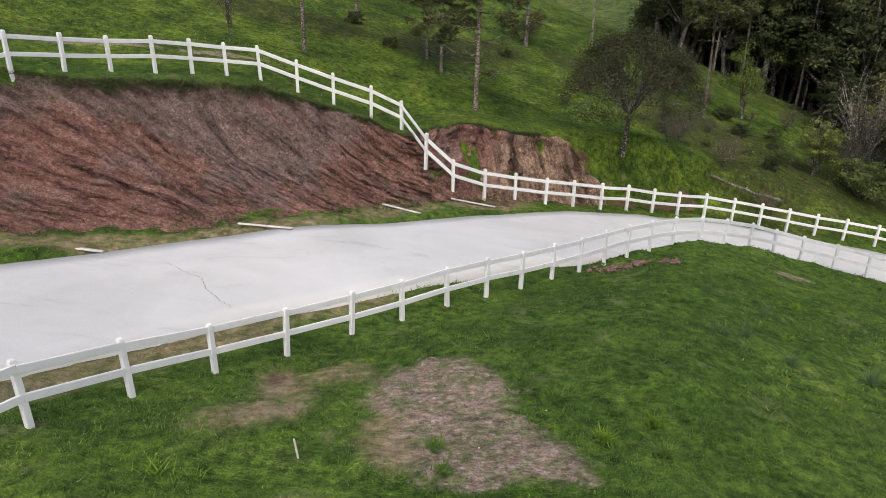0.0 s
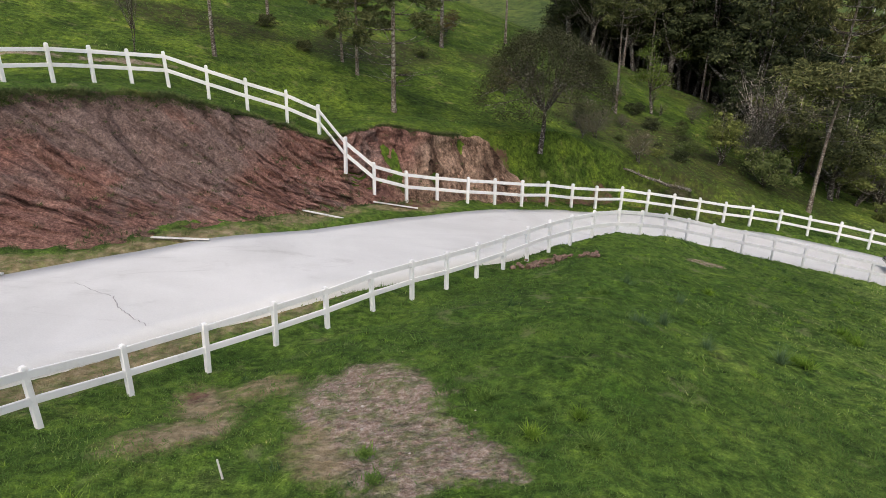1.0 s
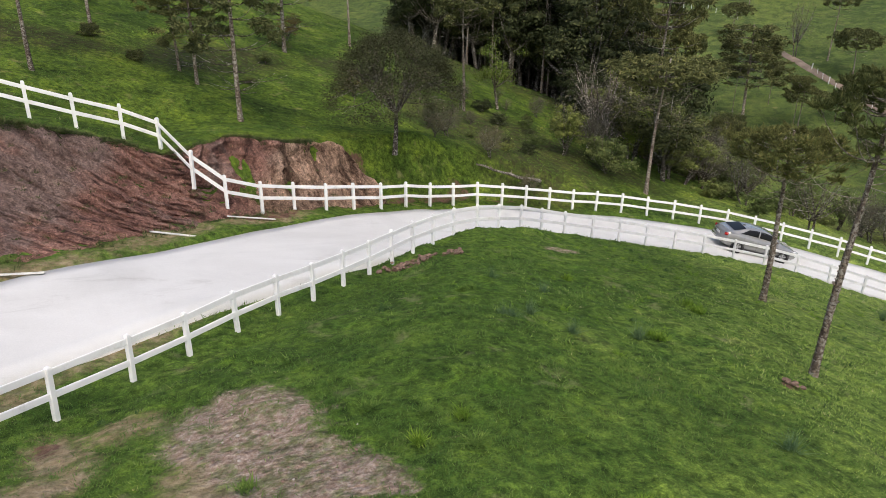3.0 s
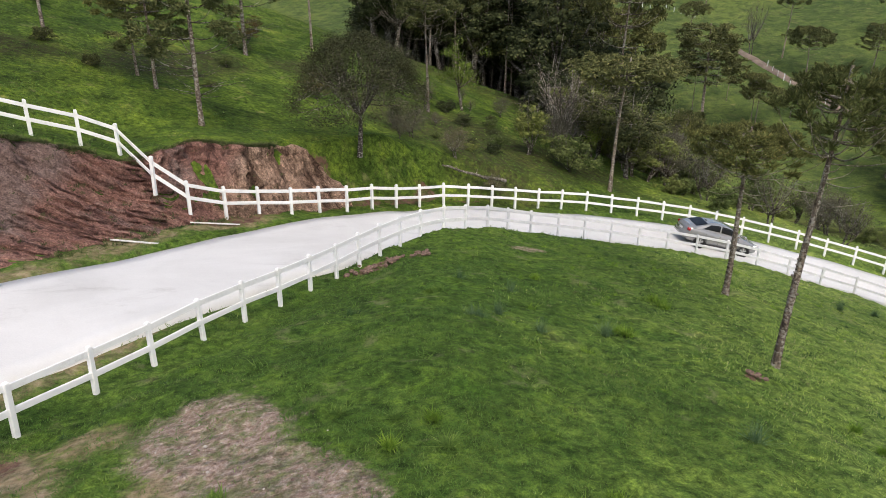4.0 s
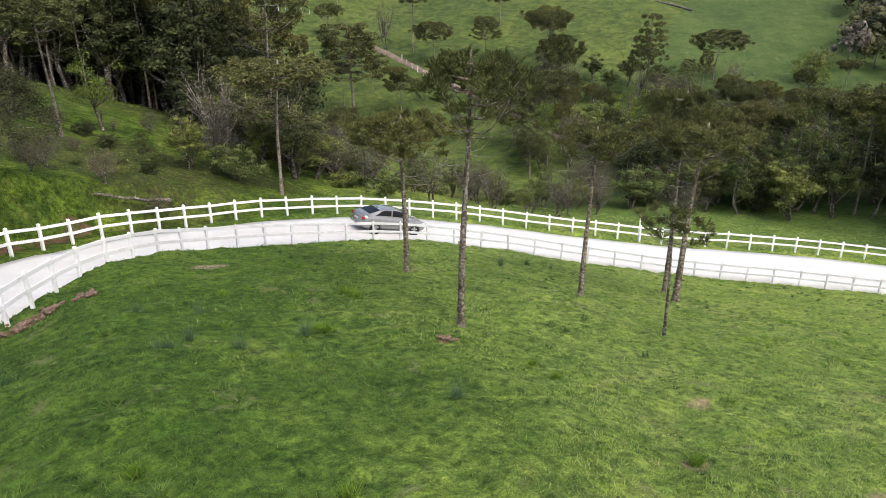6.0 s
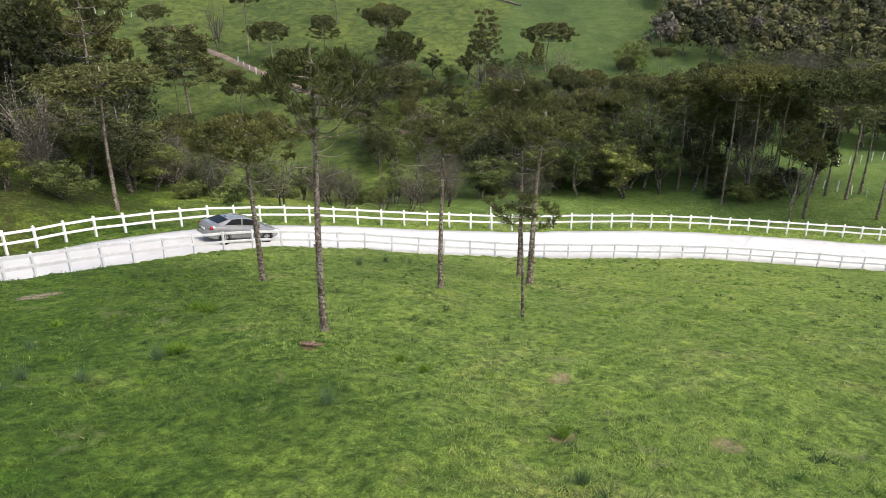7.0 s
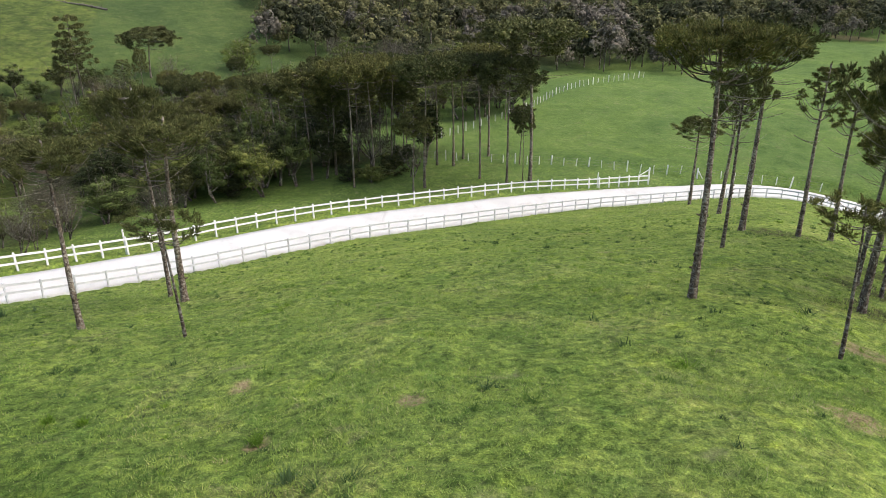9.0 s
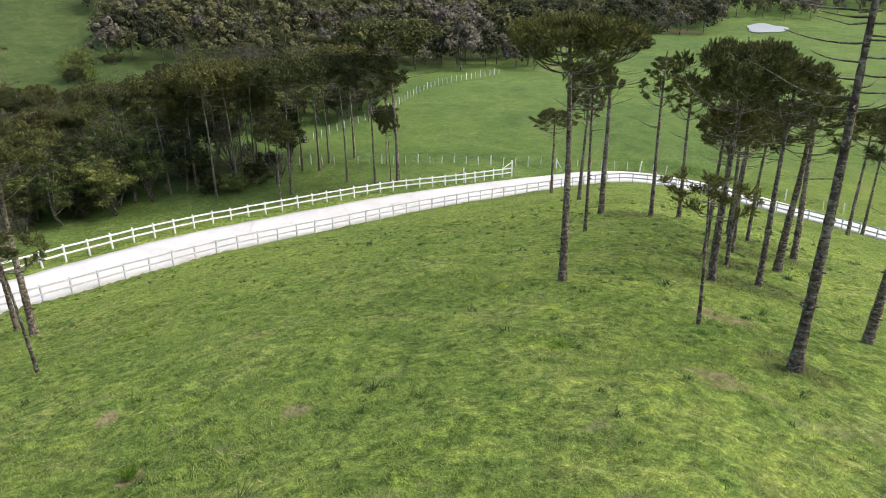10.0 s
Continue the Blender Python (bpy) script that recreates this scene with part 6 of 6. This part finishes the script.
    box("front_grille", (0.06, 0.62, 0.14), (2.24, 0, 0.55), trim, body, "black grille")
    box("number_plate", (0.02, 0.42, 0.13), (-2.265, 0, 0.74), plate, body, "pale plain plate")
    box("antenna", (0.14, 0.02, 0.05), (-1.0, 0, 1.42), trim, roof)

    def lathe(name, prof2, mat, parent, n=24, label=""):
        a = np.linspace(0, 2 * np.pi, n, endpoint=False)
        vv = np.array([[(r * math.cos(q), y, r * math.sin(q)) for q in a] for r, y in prof2]).reshape(-1, 3)
        return part(name, mesh_from(name, vv, [tuple(q) for q in grid_faces(len(prof2), n, True)], mat, True), parent, label)

    for x in (-1.33, 1.33):
        for sgn in (-1, 1):
            wheel = new("wheel")
            wheel.parent = thing
            wheel.matrix_basis = pose(x, sgn * 0.80, 0.32, 0, 0, 0 if sgn > 0 else 180)
            lathe("tyre", [(0.21, 0.09), (0.25, 0.115), (0.30, 0.11), (0.32, 0.08), (0.32, -0.08), (0.30, -0.11), (0.2, -0.1)], rubber, wheel)
            rim = lathe("rim", [(0.215, 0.10), (0.20, 0.085), (0.19, 0.03), (0.02, 0.02)], trim, wheel)
            for k in range(5):
                bm = bmesh.new()
                bmesh.ops.create_cube(bm, size=1.0, matrix=pose(0, 0, 0.11, 0, 0, 0) @ Matrix.Diagonal((0.055, 0.03, 0.19, 1)))
                part("spoke", from_bm("spoke", bm, alloy), rim, "silver spoke", pose(0, 0.085, 0, 0, 72 * k, 0))
            arch = [(0.37, -0.02), (0.385, 0.105), (0.345, 0.108), (0.33, 0.0)]
            lathe("wheel_arch", arch, trim, wheel)
    return thing


CAR_S, CAR_OFF = 77.0, 2.35
sedan = car()
cx0, cy0, cz0, ctx, cty = at_line(CAR_S, CAR_OFF)
_, _, cza, _, _ = at_line(CAR_S - 1.3, CAR_OFF)
_, _, czb, _, _ = at_line(CAR_S + 1.3, CAR_OFF)
sedan.matrix_basis = pose(float(cx0), float(cy0), float(cz0) + Z0 + 0.035, 0, math.degrees(math.atan2(float(cza - czb), 2.6)), math.degrees(math.atan2(float(cty), float(ctx))))


# ---- small things ----
M_WOOD = mat_bark("old_wood", (0.10, 0.09, 0.08), (0.28, 0.26, 0.23))
M_PEBBLE = mat_plain("pale_stone", (0.42, 0.38, 0.33), 0.9, 0, 0.2, 0.2, 20.0)
M_BOARD = mat_plain("weathered_white_board", (0.62, 0.61, 0.57), 0.75, 0, 0.25, 0.25, 3.0)


def loose_board(x, y, x2, y2, lift=0.04):
    """A fence board lying in the grass between two places."""
    p, q = Vector((x, y, ground(x, y) + lift)), Vector((x2, y2, ground(x2, y2) + lift))
    d = q - p
    ob = new("loose_board", BOARD)
    ob.matrix_basis = Matrix.Translation((p + q) / 2) @ d.to_track_quat("X", "Z").to_matrix().to_4x4() @ pose(0, 0, 0, 78, 0, 0) @ Matrix.Diagonal((d.length, 1, 1, 1))
    tagged(ob, "weathered white fence board lying on the verge", "board", "loose boards")


BOARDS = [(-11.72, 17.20, -10.14, 16.75), (-10.81, 16.87, -8.80, 16.73), (-6.13, 19.85, -4.45, 19.71), (-2.10, 24.20, -0.65, 23.77), (0.49, 26.99, 2.30, 26.83)]
CRACK = [(-6.97, 16.34, 0), (-6.32, 15.78, 0), (-5.83, 15.48, 0), (-5.55, 14.89, 0), (-5.12, 14.35, 0), (-4.54, 13.83, 0)]
BOARD = RAIL.copy()
BOARD.materials.clear()
BOARD.materials.append(M_BOARD)
for row in BOARDS:
    loose_board(*row)


def crack():
    """The long crack across the slab, a thin dark seam."""
    rng = random.Random(5)
    pts = [Vector(p) for p in CRACK]
    v, fcs = [], []
    line = []
    for a, b in zip(pts, pts[1:]):
        for k in range(9):
            q = a.lerp(b, k / 9)
            line.append((q.x + rng.gauss(0, 0.014), q.y + rng.gauss(0, 0.014)))
    for i, (x, y) in enumerate(line):
        d = LINE[((LINE[:, 0] - x) ** 2 + (LINE[:, 1] - y) ** 2).argmin()]
        w = 0.007 + 0.007 * rng.random()
        z = d[2] + Z0 + 0.048
        v += [(x - w, y, z), (x + w, y, z)]
        if i:
            fcs.append((2 * i - 2, 2 * i - 1, 2 * i + 1, 2 * i))
    tagged(new("road_crack", mesh_from("road_crack", v, fcs, mat_plain("crack_shadow", (0.30, 0.29, 0.28), 0.95))), "thin dark crack across the concrete slab", "crack", kind="structure")


crack()


def log(name, label, a, b, r0, r1, bend=0.12, lift=0.08):
    """A bare log lying on the ground between two places, with a few broken stubs."""
    a, b = Vector((*a, 0)), Vector((*b, 0))
    pts = []
    for k in range(9):
        q = a.lerp(b, k / 8)
        pts.append((q.x, q.y + bend * math.sin(k), ground(q.x, q.y) + lift + 0.03 * math.sin(k * 2.1)))
    pieces = [tube(np.array(pts), np.linspace(r0, r1, 9), 9)]
    for k in (2, 4, 5, 7):
        p = np.array(pts[k])
        pieces.append(tube(np.stack([p, p + np.array([0.25 * math.sin(5 * k), 0.3 * math.cos(3 * k), 0.35]) * r1 * 6]), np.array([0.35, 0.12]) * r1, 5))
    return tagged(new(name, sheet(name, *join(pieces), M_WOOD)), label, "log")


log("fallen_log", "grey weathered log lying on the grass slope", (14.0, 34.7), (18.3, 35.2), 0.05, 0.11)
log("fallen_tree", "bleached fallen tree trunk on the far pasture", (181.7, 83.9), (179.3, 70.8), 0.12, 0.32, 0.5, 0.2)
for i, (x, y, dx, dy) in enumerate(((78.6, 21.6, 1.9, -0.9), (78.9, 21.3, 2.1, -1.2), (79.3, 21.2, 1.7, -0.6), (80.4, 20.2, 1.5, -1.0), (80.9, 19.6, 1.6, -0.5))):
    log("cut_log", "dark cut log lying at the wood's edge", (x, y), (x + dx, y + dy), 0.13, 0.17, 0.05, 0.14 + 0.06 * (i % 2))


def stake_fence(name, label, places, every, wire=True):
    """Thin white stakes with wires, across the pasture."""
    fence = tagged(new(name), label, "fence", "pasture fences")
    line, _ = spline(np.array(places, float), every)
    rng = random.Random(len(places))
    heads = []
    for i, (x, y) in enumerate(line):
        z = ground(x, y)
        tall = 1.25 if i % 3 == 0 else 1.0
        k = 1.0 if i % 3 == 0 else 0.6
        part("stake", STAKE, fence, "", Matrix.LocRotScale((x, y, z), Euler((rng.gauss(0, 0.05), rng.gauss(0, 0.05), rng.uniform(0, 3))), (k, k, tall)))
        heads.append((x, y, z))
    for level in (0.35, 0.7, 1.0):
        if wire and len(heads) > 1:
            part("wire", sheet("wire", *tube(np.array([(x, y, z + level) for x, y, z in heads]), np.full(len(heads), 0.006), 4), M_WIRE), fence, "thin grey wire")


M_WIRE = mat_plain("fence_wire", (0.25, 0.25, 0.25), 0.5, 0.6)
STAKE = post_mesh(1.0, 0.13, "stake")
STAKES = [("pasture_fence", "white stakes and wire along the meadow beside the lane", [(88.5, 0.0), (85.1, -8.5), (81.8, -17.5), (78.8, -24.6), (76.2, -32.7), (74.8, -39.1), (71.8, -45.4)], 1.5),
          ("ridge_fence", "white stakes and wire climbing the meadow's edge", [(97.7, -4.2), (100.5, -7.6), (105.0, -12.7), (111.3, -18.7), (123.6, -26.0), (132.7, -33.6), (138.5, -41.0), (144.4, -49.1)], 1.6),
          ("lane_fence", "white stakes and wire beyond the lower lane", [(60.5, -52.5), (57.2, -54.0), (54.1, -55.5), (48.3, -58.6)], 2.0),
          ("valley_fence", "white stakes along the dirt track in the valley", [(107.2, 102.1), (104.2, 92.2), (103.6, 83.8), (102.3, 74.9), (102.0, 68.0), (99.9, 60.4)], 2.2),
          ("far_fence", "white stakes on the far hillside pasture", [(112.8, 149.1), (115.5, 141.2), (116.4, 133.8)], 2.2)]
for name, label, places, every in STAKES:
    stake_fence(name, label, places, every)


def gate_end():
    """The braced end of the outer fence and the taller posts beside it."""
    x, y, z = OUT_POSTS[-1]
    thing = tagged(new("gate_post"), "tall white end post with sloping brace", "post")
    part("post", POST_OUT, thing, "", Matrix.LocRotScale((x, y, z), None, (1.25, 1.25, 1.62)))
    x2, y2, z2 = OUT_POSTS[-2]
    p, q = Vector((x, y, z + 1.75)), Vector((x2, y2, z2 + 1.1))
    d = q - p
    part("brace", RAIL, thing, "", Matrix.Translation((p + q) / 2) @ d.to_track_quat("X", "Z").to_matrix().to_4x4() @ Matrix.Diagonal((d.length, 1, 0.8, 1)))
    beside = min(range(len(OUT_POSTS)), key=lambda i: (OUT_POSTS[i][0] - 46.4) ** 2 + (OUT_POSTS[i][1] - 20.2) ** 2)
    for i in (-6, beside):
        x, y, z = OUT_POSTS[i]
        ob = new("tall_post", POST_OUT)
        ob.matrix_basis = Matrix.LocRotScale((x + 0.12, y + 0.16, z), None, (0.75, 0.75, 1.42))
        tagged(ob, "taller white post beside the lane fence", "post")


gate_end()


def strainer_post(x, y, dx, dy):
    """A white strainer post of the pasture fence, held by a sloping prop."""
    z = ground(x, y)
    thing = tagged(new("strainer_post"), "white strainer post with sloping prop at the pasture fence", "post")
    part("post", POST_OUT, thing, "", Matrix.LocRotScale((x, y, z), None, (1.2, 1.2, 1.1)))
    p, q = Vector((x, y, z + 1.15)), Vector((x + dx, y + dy, ground(x + dx, y + dy)))
    d = q - p
    part("prop", RAIL, thing, "", Matrix.Translation((p + q) / 2) @ d.to_track_quat("X", "Z").to_matrix().to_4x4() @ Matrix.Diagonal((d.length, 1.6, 0.8, 1)))


strainer_post(75.5, -32.3, 0.15, -0.75)


def marker_peg(x, y):
    bm = bmesh.new()
    bmesh.ops.create_cone(bm, cap_ends=True, segments=7, radius1=0.016, radius2=0.013, depth=0.34, matrix=pose(0, 0, 0.13))
    ob = new("marker_peg", from_bm("marker_peg", bm, M_BOARD))
    ob.matrix_basis = pose(x, y, ground(x, y), 4, -5, 0)
    tagged(ob, "short white peg standing in the grass", "peg")


marker_peg(-1.87, 7.54)


def clod(seed, x, y, r, mat, label):
    """An uneven lump of earth or stone."""
    bm = bmesh.new()
    bmesh.ops.create_icosphere(bm, subdivisions=2, radius=r)
    for v in bm.verts:
        v.co *= 1 + 0.45 * noise.noise(v.co * (1.6 / r) + Vector((seed, 0, 0)))
        v.co.z *= 0.55
    ob = new("earth_clod", from_bm("earth_clod", bm, mat))
    ob.matrix_basis = pose(x, y, ground(x, y) + r * 0.12, 0, 0, seed * 40)
    tagged(ob, label, "clod", "loose clods")


M_CLOD = mat_plain("dug_earth", (0.165, 0.112, 0.088), 0.95, 0, 0.1, 0.6, 14.0)
rng = random.Random(17)
for i in range(46):
    k = i / 46
    clod(100 + i, 4.85 + 1.9 * k + rng.gauss(0, 0.16), 19.05 + 1.35 * k + rng.gauss(0, 0.18), rng.uniform(0.03, 0.10), M_CLOD, "lump of dug red earth beside the fence")
for i in range(14):
    clod(150 + i, 7.2 + rng.gauss(0, 0.22), 19.85 + rng.gauss(0, 0.25), rng.uniform(0.03, 0.09), M_CLOD, "lump of dug red earth beside the fence")
for i in range(9):
    clod(50 + i, 11.55 + rng.gauss(0, 0.10), 9.95 + rng.gauss(0, 0.1), rng.uniform(0.04, 0.11), M_CLOD, "lump of red earth at the foot of a pine")
for i in range(26):
    a, d = rng.uniform(0, 6.28), 1.5 * math.sqrt(rng.random())
    clod(70 + i, 0.4 + 1.2 * d * math.cos(a) * 0.8, 8.8 + d * math.sin(a), rng.uniform(0.012, 0.03), M_PEBBLE if i % 3 == 0 else M_CLOD, "small pale stone on the bare patch" if i % 3 == 0 else "small brown clod on the bare patch")


def pond():
    m, t, b = shader("pond_water", 0.3, 0, 0.5)
    t.links.new(ramp(t, tex_noise(t, 0.1, 3, 0.5, where(t)), [(0.3, (0.40, 0.43, 0.44)), (0.7, (0.48, 0.51, 0.52))]), b.inputs["Base Color"])
    a = np.linspace(0, 2 * np.pi, 40, endpoint=False)
    r = 1 + 0.12 * np.sin(3 * a) + 0.08 * np.sin(5 * a + 1)
    p, q = 12 * r * np.cos(a), 6.5 * r * np.sin(a)
    x, y = 215 + 0.79 * p + 0.61 * q, -168 - 0.61 * p + 0.79 * q
    v = [(p, q, float(h)) for p, q, h in zip(x, y, land(x, y) + Z0 + 0.25)]
    tagged(new("pond", mesh_from("pond", v, [tuple(range(40))], m)), "pale pond reflecting the sky in the far pasture", "pond", kind="structure")


pond()


def dirt_track():
    line, _ = spline(np.array([(109, 112), (106.5, 97.4), (104.6, 84.2), (103.6, 76.0), (101, 66), (95, 50), (90, 34), (87, 26), (86, 22)], float), 1.0)
    t = np.gradient(line, axis=0)
    t /= np.hypot(*t.T)[:, None]
    n = np.stack([-t[:, 1], t[:, 0]], -1)
    rows = []
    for c in (-1.5, -1.0, -0.3, 0.3, 1.0, 1.5):
        q = line + n * (c * 0.55 + 0.12 * wobble(line[:, 0], line[:, 1], 2.0, c))[:, None]
        rows.append(np.stack([q[:, 0], q[:, 1], land(q[:, 0], q[:, 1]) + Z0 + (0.16 if abs(c) < 1.2 else -0.1)], -1))
    v = np.stack(rows, 1).reshape(-1, 3)
    tagged(new("dirt_track", sheet("dirt_track", v, grid_faces(len(line), 6)[:, ::-1], mat_plain("pale_dirt", (0.22, 0.17, 0.135), 0.95, 0, 0.1, 0.3, 0.8))), "pale reddish dirt track winding through the valley", "track", kind="structure")


dirt_track()
